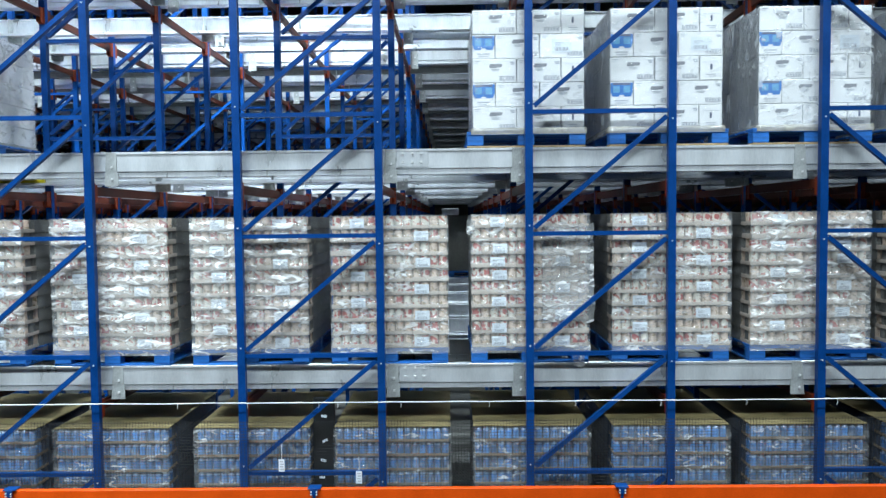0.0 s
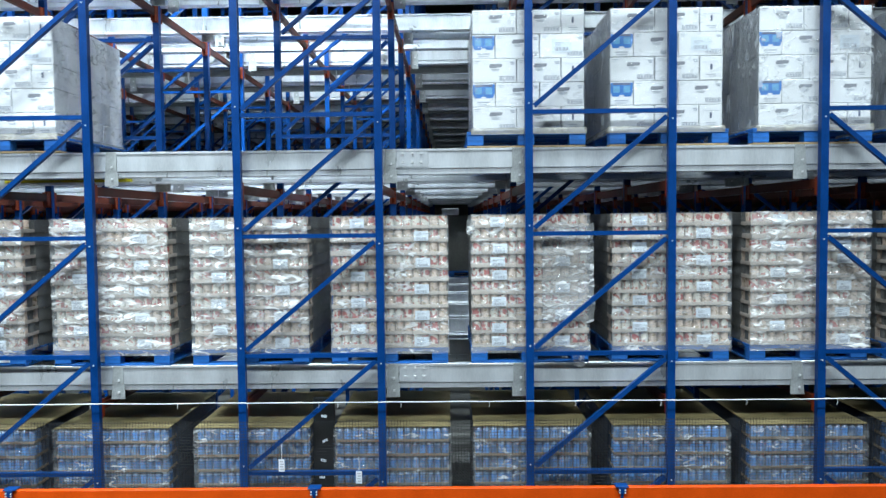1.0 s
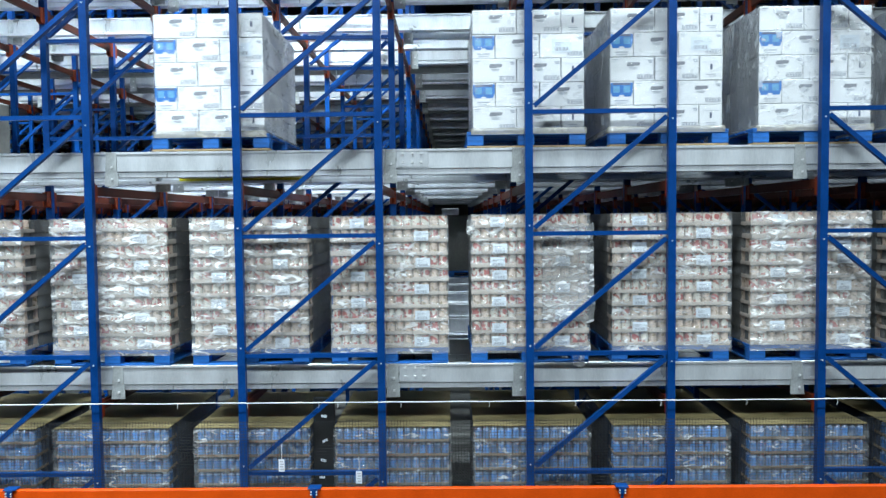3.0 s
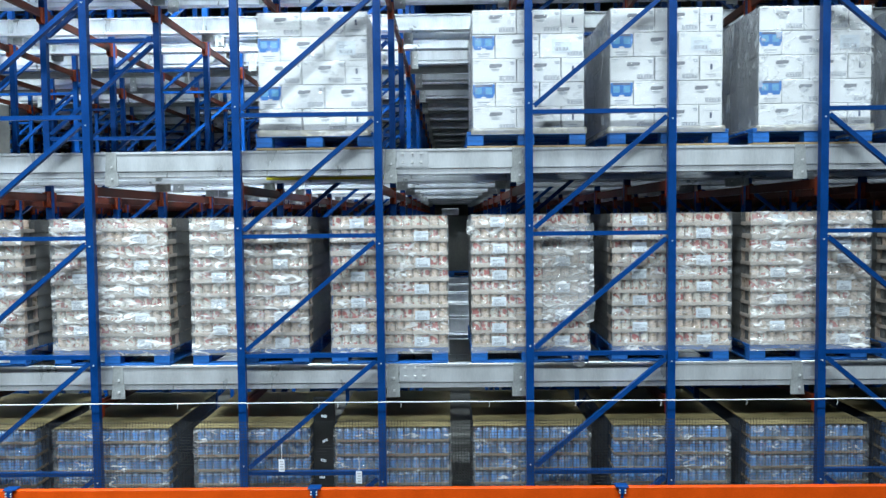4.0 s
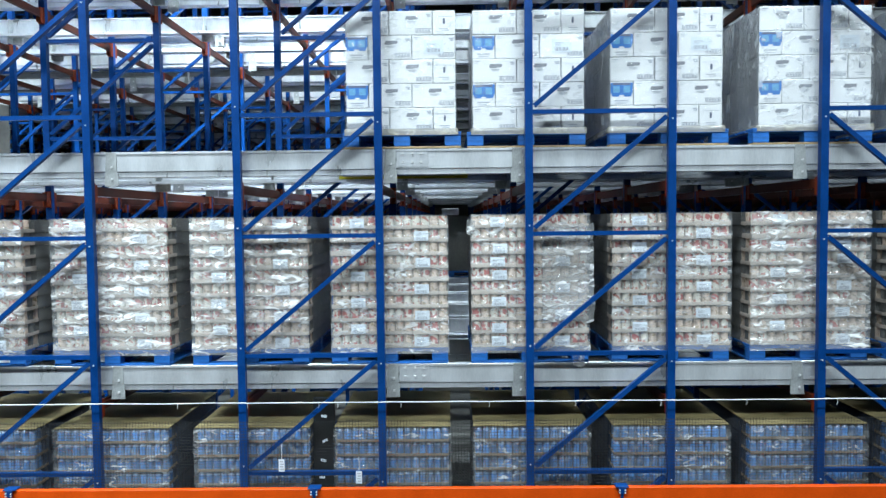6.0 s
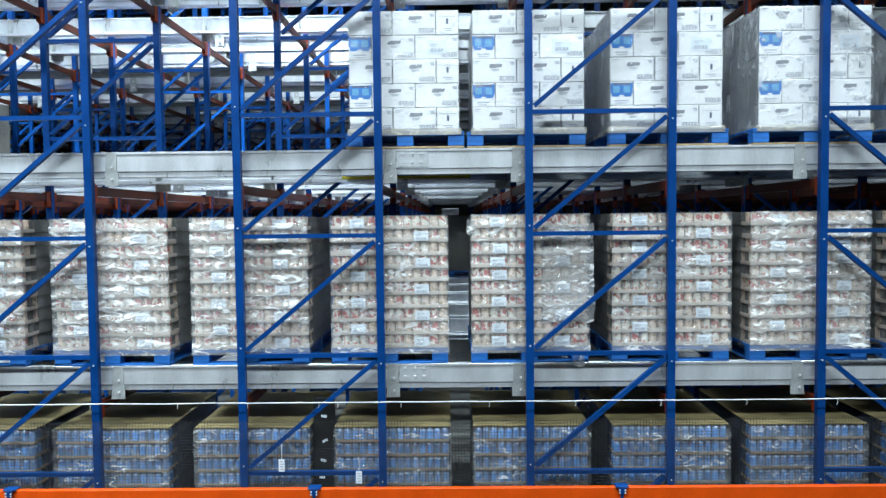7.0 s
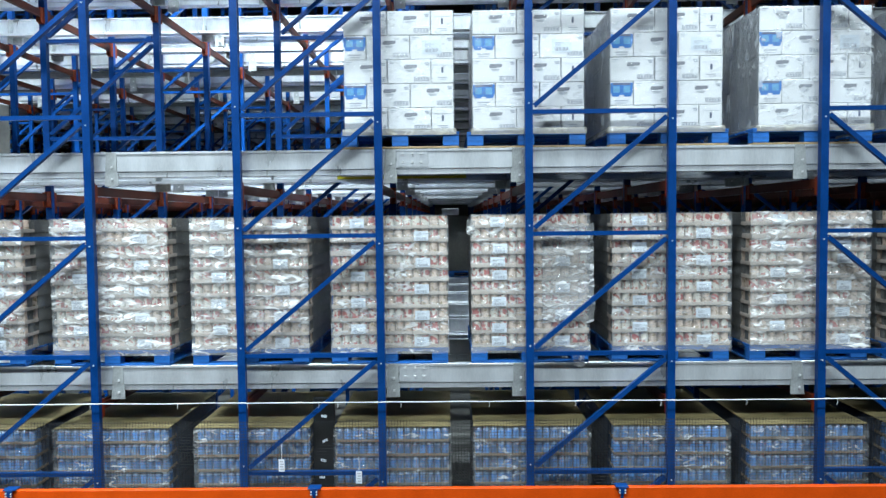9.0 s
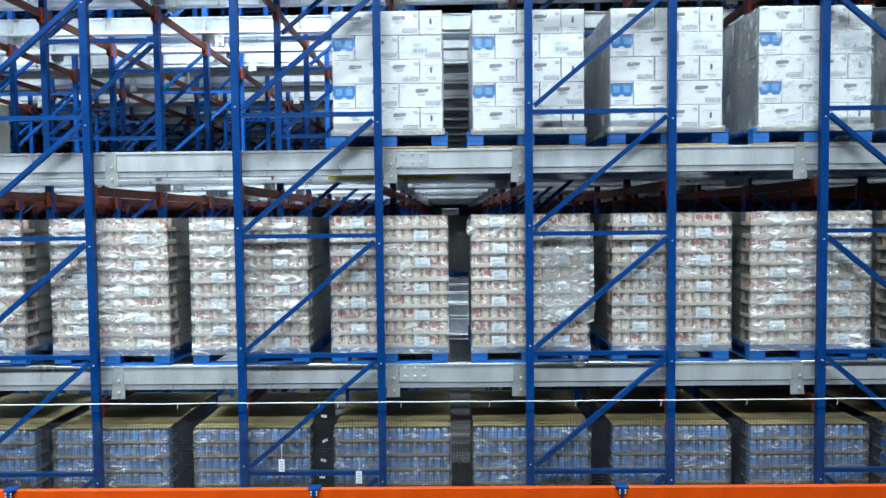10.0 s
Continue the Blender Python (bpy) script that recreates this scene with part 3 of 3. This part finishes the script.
def loose_film(x0, x1, z0, z1, bulge, seed):
    """A torn flap of stretch film standing off the front of a load."""
    nx, nz = 26, 60
    verts, faces = [], []
    for j in range(nz + 1):
        z = z0 + (z1 - z0) * j / nz
        for i in range(nx + 1):
            u = i / nx
            rag = 0.05 * noise.noise((u * 4, z * 3, seed)) if j in (0, nz) else 0.0
            x = x0 + (x1 - x0) * u + 0.02 * noise.noise((z * 7, u, seed + 5)) * (1 if i in (0, nx) else 0.3)
            y = -0.016 - bulge * math.sin(math.pi * min(1, u * 1.15)) * (0.6 + 0.6 * noise.noise((u * 3, z * 6, seed + 9))) - 0.008 * abs(noise.noise((u * 18, z * 9, seed)))
            verts.append((x, y, z + rag))
    c = nx + 1
    faces = [(j * c + i, j * c + i + 1, (j + 1) * c + i + 1, (j + 1) * c + i) for j in range(nz) for i in range(nx)]
    me = bpy.data.meshes.new("loose_film")
    me.from_pydata(verts, [], faces)
    me.polygons.foreach_set("use_smooth", [True] * len(faces))
    me.materials.append(M_FILM_HAZE_GLARE)
    return me


torn = [o for o in scene.objects if o.name.startswith("canned_goods_load")][4]
put("torn_wrap", loose_film(0.10, 0.545, 0.22, 1.06, 0.030, 3), torn, None, "loose torn flap of stretch film")
put("torn_wrap", loose_film(0.37, 0.47, -0.17, 0.03, 0.035, 8), torn, None, "tail of stretch film hanging over the pallet")
put("torn_wrap", loose_film(-0.545, -0.47, 0.98, 1.10, 0.015, 12), torn, None, "loose end of stretch film")

# ---------------------------------------------------------------- loads of bottled drinks on the lowest level
BOT_LAYER = 0.1285


BOTTLE_R = 0.0312
BOTTLE_PROFILE = ((0.92, 0.0, 0), (1.0, 0.01, 0), (1.0, 0.03, 0), (1.0, 0.088, 0), (0.86, 0.102, 1), (0.5, 0.112, 1), (0.45, 0.118, 1))


def bottles_mesh(spots, body=M_BOTTLE, shoulder=M_CAP):
    """Bottles standing at the given places, in one mesh."""
    verts, faces, mats = [], [], []
    m = 10
    for cx, cy, cz in spots:
        base = len(verts)
        for pr, z, _ in BOTTLE_PROFILE:
            verts += [(cx + BOTTLE_R * pr * math.cos(2 * math.pi * i / m), cy + BOTTLE_R * pr * math.sin(2 * math.pi * i / m), cz + z) for i in range(m)]
        for q in range(len(BOTTLE_PROFILE) - 1):
            faces += [(base + q * m + i, base + q * m + (i + 1) % m, base + (q + 1) * m + (i + 1) % m, base + (q + 1) * m + i) for i in range(m)]
            mats += [BOTTLE_PROFILE[q + 1][2]] * m
        faces.append(tuple(range(base + (len(BOTTLE_PROFILE) - 1) * m, base + len(BOTTLE_PROFILE) * m)))
        mats.append(1)
    me = bpy.data.meshes.new("bottles")
    me.from_pydata(verts, [], faces)
    me.materials.append(body)
    me.materials.append(shoulder)
    me.polygons.foreach_set("material_index", mats)
    me.polygons.foreach_set("use_smooth", [True] * len(mats))
    return me


ONE_BOTTLE = bottles_mesh([(0, 0, 0)])


def bottle_load(x, seed):
    rnd = random.Random(100 + seed)
    ld = thing("bottled_drinks_load", pose(x, YP + 0.004, Z_B + PAL_H + 0.002), "shrink-wrapped trays of blue drink bottles under yellow sheet", "palletised bottles", "loads of bottled drinks")
    w, d, layers = 1.004, PAL_D - 0.012, 9
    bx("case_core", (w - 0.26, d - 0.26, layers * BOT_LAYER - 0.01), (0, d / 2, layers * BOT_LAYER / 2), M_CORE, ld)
    n = 15
    step = (w - 0.016) / n
    inner, ends = [], []
    for l in range(layers):
        z0 = l * BOT_LAYER
        cuts = (0, 6, 11, 15) if l % 2 else (0, 4, 9, 15)
        for a, b in zip(cuts[:-1], cuts[1:]):
            dy = -rnd.random() * 0.007
            cx = -w / 2 + 0.008 + (a + b) / 2 * step
            put("tray", tray_mesh(round((b - a) * step - 0.002, 3), 0.20, 0.024, M_TRAY_SHADED), ld, pose(cx, dy, z0))
            for c in range(a, b):
                at = (-w / 2 + 0.008 + (c + 0.5) * step, BOTTLE_R + 0.006 + dy, z0 + 0.005)
                if l >= 4:
                    put("bottle", ONE_BOTTLE, ld, pose(*at, 0, 0, rnd.random() * 360))
                else:
                    inner.append(at)
                inner.append((at[0], at[1] + 0.064, at[2]))
        for s in (-1, 1):
            # side trays and bottles take the shaded blue
            put("tray", tray_mesh(0.30, round(d - 0.21, 3), 0.118, M_BOTTLE_SHADED), ld, pose(s * (w / 2 - 0.152), 0.205, z0))
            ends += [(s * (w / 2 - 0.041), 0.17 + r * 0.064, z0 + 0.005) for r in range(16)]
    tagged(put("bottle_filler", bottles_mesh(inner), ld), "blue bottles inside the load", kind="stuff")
    tagged(put("bottle_filler", bottles_mesh(ends, M_BOTTLE_SHADED, M_BOTTLE_SHADED), ld), "blue bottles along the load's sides, darkened for shade", kind="stuff")
    ztop = layers * BOT_LAYER
    bm = bmesh.new()
    bmesh.ops.create_grid(bm, x_segments=14, y_segments=16, size=0.5)
    for v in bm.verts:
        v.co = (v.co.x * (w + 0.01), (v.co.y + 0.5) * (d + 0.005), ztop + 0.008 + 0.006 * noise.noise((v.co.x * 4, v.co.y * 4, seed)))
    r = bmesh.ops.extrude_face_region(bm, geom=list(bm.faces))
    bmesh.ops.translate(bm, vec=(0, 0, -0.006), verts=[g for g in r["geom"] if isinstance(g, bmesh.types.BMVert)])
    bmesh.ops.recalc_face_normals(bm, faces=bm.faces)
    part("slip_sheet", bm, M_SHEET, ld, "yellow cardboard top sheet")
    me = film_sheet(w, d, ztop, seed + 30, 0.005, layer=BOT_LAYER)
    me.materials.append(M_FILM_LOW)
    me.materials.append(M_FILM_SIDE)
    put("stretch_wrap", me, ld, pose(0, -0.008, 0), "clear shiny stretch film")
    return ld


for i, x in enumerate((-4.175, -2.998, -1.755, -0.526, 0.690, 1.900, 3.088, 4.27)):
    place_pallet(x, Z_B)
    bottle_load(x, i)


# ---------------------------------------------------------------- loads of white cartons on the top level
BOX_H = 0.2045


def print_mesh(w, kind):
    """Print on a carton's front; writing too small to read stands as bars."""
    key = ("print", round(w, 3), kind)
    if key in CACHE:
        return CACHE[key]
    h, t = BOX_H, 0.0008
    if kind == "long":
        boxes = [((0.105, t, 0.016), (w * 0.02 + 0.006, 0, h * 0.24), 4), ((0.108, t, 0.014), (w * 0.02, 0, h * 0.18), 4), ((0.06, t, 0.006), (w * 0.02 - 0.02, 0, h * 0.13), 4), ((0.075, t, 0.006), (w * 0.02, 0, h * 0.05), 1),
                 ((0.055, t, 0.005), (w * 0.02, 0, 0), 1), ((0.040, t, 0.010), (w * 0.40, 0, h * 0.34), 1), ((0.030, t, 0.010), (w * 0.41, 0, h * 0.27), 1),
                 ((0.125, t, 0.003), (w * 0.28, 0, -h * 0.24), 0), ((0.125, t, 0.003), (w * 0.28, 0, -h * 0.39), 0), ((0.003, t, 0.032), (w * 0.28 - 0.062, 0, -h * 0.315), 0),
                 ((0.003, t, 0.032), (w * 0.28 + 0.062, 0, -h * 0.315), 0), ((0.05, t, 0.005), (-w * 0.38, 0, h * 0.40), 1), ((0.03, t, 0.004), (-w * 0.40, 0, h * 0.33), 1)]
        boxes += [((0.004, t, h * 0.74), (w * 0.484, 0, h * 0.08), 4)]
        boxes += [((0.015, t, 0.018), (w * 0.28 - 0.048 + i * 0.024, 0, -h * 0.315), 1) for i in range(5)]
    elif kind == "end":
        boxes = [((0.018, t, 0.048), (0, 0, h * 0.05), 0), ((0.14, t, 0.003), (0, 0, h * 0.24), 1), ((0.085, t, 0.007), (0, 0, -h * 0.26), 1), ((0.06, t, 0.005), (0.01, 0, -h * 0.34), 1)]
    else:
        boxes = [((0.190, t, 0.085), (0, 0, h * 0.23), 2), ((0.172, t, 0.018), (0, 0, h * 0.23 - 0.0515), 2), ((0.060, t, 0.014), (-0.05, 0, h * 0.23 - 0.067), 2),
                 ((0.060, t, 0.014), (0.05, 0, h * 0.23 - 0.067), 2), ((0.055, t * 1.5, 0.055), (-0.044, -0.0003, h * 0.17), 3), ((0.055, t * 1.5, 0.055), (0.044, -0.0003, h * 0.17), 3),
                 ((0.15, t * 1.5, 0.016), (0, -0.0003, h * 0.39), 0), ((0.11, t, 0.010), (0, 0, -h * 0.30), 1), ((0.09, t, 0.006), (0, 0, -h * 0.40), 1)]
    CACHE[key] = join_boxes("print", boxes, [M_INK, M_INKLIGHT, M_BLUELABEL, M_CYAN, M_INKMID])
    return CACHE[key]


def carton_load(x, seed, label, film_mat, w=0.955, turn=0.0, side_film=M_FILM_CRUMPLED):
    rnd = random.Random(300 + seed)
    ld = thing("carton_load", pose(x, YP + 0.012, Z_T + PAL_H + 0.004, 0, 0, turn), label, "palletised cartons", "loads of white cartons")
    lw, sw = w * 0.397, w * 0.206
    for l in range(5):
        z0 = l * BOX_H + BOX_H / 2
        cols = [(lw, "long"), (lw, "long"), (sw, "end")] if l % 2 == 0 else [(sw, "blue"), (lw, "long"), (lw, "long")]
        rows = (0.397, 0.397, 0.397) if l % 2 == 0 else (0.20, 0.397, 0.397, 0.197)
        y = 0.0
        for ri, rd in enumerate(rows):
            xx = -w / 2
            for cw, kind in cols:
                jx, jy = (rnd.random() - 0.5) * 0.003, (rnd.random() - 0.5) * 0.005 if ri == 0 else 0
                b = bx("carton", (round(cw - 0.005, 4), round(rd - 0.005, 4), BOX_H - 0.003), (xx + cw / 2 + jx, y + rd / 2 + jy, z0), M_CARTON, ld, 0.004)
                if ri == 0:
                    front = -(rd - 0.004) / 2 - 0.0006
                    put("print", print_mesh(cw, kind), b, pose(0, front, 0))
                    if l == 3 and xx > 0.05 and kind == "long":
                        put("shipping_label", label_mesh(0.165, 0.115), b, pose(0, front - 0.001, 0), "white paper shipping label with barcode")
                xx += cw
            y += rd
    me = film_sheet(w, 1.19, 5 * BOX_H, seed + 60, 0.004, 0.006, step=0.05)
    me.materials.append(film_mat)
    me.materials.append(side_film)
    put("stretch_wrap", me, ld, pose(0, -0.004, 0), "thin clear stretch film")
    me = film_sheet(w + 0.008, 1.19, 0.055, seed + 80, 0.008, 0.012)
    me.materials.append(M_FILM_SKIRT)
    me.materials.append(M_FILM_SKIRT)
    put("stretch_wrap", me, ld, pose(0, -0.01, -0.032), "bunched stretch film round the pallet top")
    return ld


for i, (x, film) in enumerate(((0.657, M_FILM_THIN), (1.872, M_FILM_THIN), (3.09, M_FILM_GLARE_VEIL), (4.30, M_FILM_THIN))):
    place_pallet(x, Z_T, worn=True)
    carton_load(x + (-0.02 if i == 1 else 0.02), i, "white printed cartons stacked five high in clear film", film)

# ---------------------------------------------------------------- the moving pallet on its shuttle cart
MOVE_PALLET = place_pallet(-5.0, Z_T, worn=True)
tagged(MOVE_PALLET, "blue wooden block pallet carried along by a shuttle")
MOVE_LOAD = carton_load(-5.0, 9, "white cartons riding along the lane on a shuttle", M_FILM_THIN, w=0.942, side_film=M_FILM_GLARE_VEIL)
CART = thing("shuttle_cart", pose(-5.0, 0.27, Z_T), "low grey shuttle cart with a yellow skirt under the pallet", "shuttle cart")
bx("body", (1.22, 0.86, 0.13), (-0.1, 0.45, -0.10), M_GREYPAINT, CART, 0.01)
bx("skirt", (1.32, 0.02, 0.036), (-0.1, 0.955, -0.172), M_YELLOW, CART, 0.004, "yellow painted skirt")
bx("skirt", (1.32, 0.02, 0.036), (-0.1, -0.06, -0.150), M_YELLOW, CART, 0.004, "yellow painted skirt")
bx("lift_plate", (1.0, 0.30, 0.03), (0, 0.28, -0.019), M_GALV, CART, 0.004)
bx("lift_plate", (1.0, 0.30, 0.03), (0, 0.64, -0.019), M_GALV, CART, 0.004)
for sx in (-1, 1):
    for y in (-0.03, 0.99):
        put("wheel", cyl_mesh(0.055, 0.04, M_BLACK, 20), CART, pose(sx * 0.42 - 0.1, y, -0.154, 90, 0, 0))

# ---------------------------------------------------------------- other things seen between the lanes
g = thing("wrapped_load", pose(-6.0, P + YP, Z_T + PAL_H), "grey stretch-wrapped load on a pallet in the second lane", "palletised load")
bm = box_bm(1.0, 1.2, 0.74, 0.02, (0, 0.6, 0.37))
bmesh.ops.subdivide_edges(bm, edges=bm.edges, cuts=6, use_grid_fill=True)
for v in bm.verts:
    v.co += Vector((noise.noise(v.co * 5), noise.noise(v.co * 5 + Vector((9, 0, 0))), 0)) * 0.012
part("wrapped_block", bm, M_GREYWRAP, g)
place_pallet(-6.0, Z_T, y=P + YP)
w2 = thing("wrapped_load", pose(0.0, 6 * P + YP, Z_M + PAL_H), "dark wrapped load with a white carton on top", "palletised load")
part("wrapped_block", box_bm(1.0, 1.2, 1.19, 0.015, (0, 0.6, 0.595)), M_GREYWRAP, w2)
place_pallet(0.0, Z_M, y=6 * P + YP)
ob = new("carton", box_mesh(0.36, 0.3, 0.15, M_CARTON, 0.006))
ob.matrix_basis = pose(0.0, 6 * P + YP + 0.16, Z_M + PAL_H + 1.19 + 0.0755)
tagged(ob, "small white carton lying on a wrapped load", "carton")

# added board blackens the shaded gap; board and white marks fit the camera's view
post = thing("marker_post", pose(-1.140, 0.22, 0.0), "black board added for the shaded gap between two loads, with white marks", "post")
bx("shaft", (0.19, 0.04, 1.84), (0, 0, 0.92), M_BLACK, post, 0.004)
bx("foot", (0.19, 0.16, 0.012), (0, 0, 0.006), M_BLACK, post)
for dz, dx, turn in ((1.675, 0.0, 8), (1.455, 0.005, -25), (1.278, -0.01, 12), (1.122, -0.025, 0)):
    bx("sticker", (0.05, 0.002, 0.022), (dx, -0.0212, dz), M_LABEL, post, 0, "small white mark", (0, turn, 0))

# ---------------------------------------------------------------- safety net, rope and guard beam at the aisle
NET_Y, ROPE_Z = -0.12, 1.885
NET_X0, NET_X1, NET_Z0 = -4.6, 4.5, 0.35


def net_mesh():
    verts, faces = [], []
    cell, t = 0.0254, 0.0014

    def strip(a, b, n, across):
        base = len(verts)
        for i in range(n + 1):
            p = [a[j] + (b[j] - a[j]) * i / n for j in range(3)]
            wob = 0.012 * noise.noise((p[0] * 1.7, p[2] * 2.1, 4.0))
            sag = 0.004 * noise.noise((p[0] * 6, p[2] * 6, 9.0))
            for dx, dy, dz in ((-t, 0, -t), (0, -t, 0), (t, 0, t), (0, t, 0)):
                q = (p[0] + (dx if across else 0) + sag, p[1] + wob + dy * 0.9, p[2] + (0 if across else dz) + sag)
                verts.append(q)
        for i in range(n):
            for c in range(4):
                faces.append((base + i * 4 + c, base + i * 4 + (c + 1) % 4, base + i * 4 + 4 + (c + 1) % 4, base + i * 4 + 4 + c))

    for i in range(int((NET_X1 - NET_X0) / cell) + 1):
        x = NET_X0 + i * cell
        strip((x, NET_Y, NET_Z0), (x, NET_Y, ROPE_Z - 0.15), 10, True)
    for j in range(int((ROPE_Z - 0.15 - NET_Z0) / cell) + 1):
        z = NET_Z0 + j * cell
        strip((NET_X0, NET_Y, z), (NET_X1, NET_Y, z), 60, False)
    me = bpy.data.meshes.new("net_mesh")
    me.from_pydata(verts, [], faces)
    me.materials.append(M_NET)
    return me


net = thing("safety_net", pose(0, 0, 0), "fine grey safety net hung before the lowest level", "safety net")
put("netting", net_mesh(), net)


def rope_between(name, pts, r, mat, parent):
    cu = bpy.data.curves.new(name, "CURVE")
    cu.dimensions, cu.bevel_depth, cu.bevel_resolution = "3D", r, 2
    sp = cu.splines.new("POLY")
    sp.points.add(len(pts) - 1)
    for q, p in zip(sp.points, pts):
        q.co = (*p, 1)
    cu.materials.append(mat)
    ob = new(name, cu)
    ob.parent = parent
    return ob


rope_between("head_rope", [(NET_X0 + i * 0.1, NET_Y, ROPE_Z + 0.006 * noise.noise((i * 0.21, 0, 3))) for i in range(int((NET_X1 - NET_X0) / 0.1) + 1)], 0.0048, M_ROPE, net)
for x in (-3.05, -2.31, -1.72, -1.12, -0.96, -0.43, 0.31, 1.03, 1.74, 2.45, 3.2):
    rope_between("tie_cord", [(x, NET_Y - 0.006, ROPE_Z + 0.004), (x + 0.004, NET_Y - 0.009, ROPE_Z - 0.025), (x - 0.002, NET_Y - 0.004, ROPE_Z - 0.044)], 0.0028, M_ROPE, net)


def hang_tag(x, z, h=0.105):
    t = thing("hang_tag", pose(x, NET_Y - 0.012, z), "white printed paper tag hung on the net", "tag", "net tags")
    bx("tag_card", (0.05, 0.002, h), (0, 0, 0), M_LABEL, t, 0.0005)
    for i in range(4):
        bx("printed_bar", (0.03, 0.001, 0.010), (0.004 * (i % 2), -0.0018, h * 0.32 - i * h * 0.21), M_INKLIGHT, t)
    rope_between("tag_string", [(0, 0.0, h / 2 - 0.004), (0.003, 0.004, h / 2 + 0.05), (0, 0.010, h / 2 + 0.12)], 0.002, M_ROPE, t)


hang_tag(-1.441, 1.355)
hang_tag(-0.790, 1.25)

GUARD_Z = 1.211
CLIPS = [-6.165, -3.651, -1.137, 1.377, 3.891]


def guard_beam(x0, x1):
    g = thing("guard_beam", pose((x0 + x1) / 2, -0.28, GUARD_Z), "orange powder-coated guard beam along the aisle", "guard beam", "orange guard beams")
    ln = x1 - x0 - 0.035
    put("beam", profile_mesh([(0.003, 0), (0.045, 0), (0.045, -0.13), (0.003, -0.13), (0, -0.127), (0, -0.003)], ln, M_ORANGE, "guard"), g)
    for s in (-1, 1):
        bx("end_connector", (0.006, 0.06, 0.16), (s * (ln / 2 + 0.003), 0.022, -0.065), M_ORANGE, g)


def guard_arm(x):
    a = thing("guard_arm", pose(x, 0, GUARD_Z), "blue steel bracket arm holding the guard beam", "bracket", "guard beam arms")
    bx("top_flange", (0.105, 0.085, 0.008), (0, -0.262, 0.012), M_BLUE, a, 0.002)
    bx("web", (0.024, 0.07, 0.19), (0, -0.262, -0.087), M_BLUE, a, 0.002)
    bx("cheek", (0.060, 0.006, 0.05), (0, -0.302, -0.018), M_BLUE, a, 0.001)
    bx("arm", (0.05, 0.235, 0.05), (0, -0.12, -0.20), M_BLUE, a, 0.003)
    bx("cross_bar", (1.12, 0.045, 0.05), (FRAME_X + round((x - FRAME_X) / PITCH) * PITCH - x, -0.062, -0.20), M_BLUE, a, 0.003)
    for s in (-1, 1):
        for z in (-0.012, -0.034):
            put("bolt", cyl_mesh(0.007, 0.01, M_BOLT, 6), a, pose(s * 0.022, -0.307, z, 90, 0, 0))


for a, b in zip(CLIPS[:-1], CLIPS[1:]):
    guard_beam(a, b)
for x in CLIPS:
    guard_arm(x)

# ---------------------------------------------------------------- what moves
MOVE = ((0, -5.276), (1, -4.371), (2, -3.467), (2.5, -3.014), (3.0, -2.562), (3.5, -2.110), (4, -1.666), (4.5, -1.260), (5, -1.019), (5.5, -0.949),
        (6.2, -0.905), (7, -0.888), (8.4, -0.888), (9, -0.932), (9.5, -0.976), (10, -1.029))


def motions():
    walk(MOVE_PALLET, [(t, pose(x + PAL_W / 2, YP, Z_T + 0.004)) for t, x in MOVE])
    walk(MOVE_LOAD, [(t, pose(x + PAL_W / 2 - 0.004, YP + 0.012, Z_T + PAL_H + 0.008)) for t, x in MOVE])
    walk(CART, [(t, pose(x + PAL_W / 2 + 0.03, 0.27, Z_T)) for t, x in MOVE])


motions()
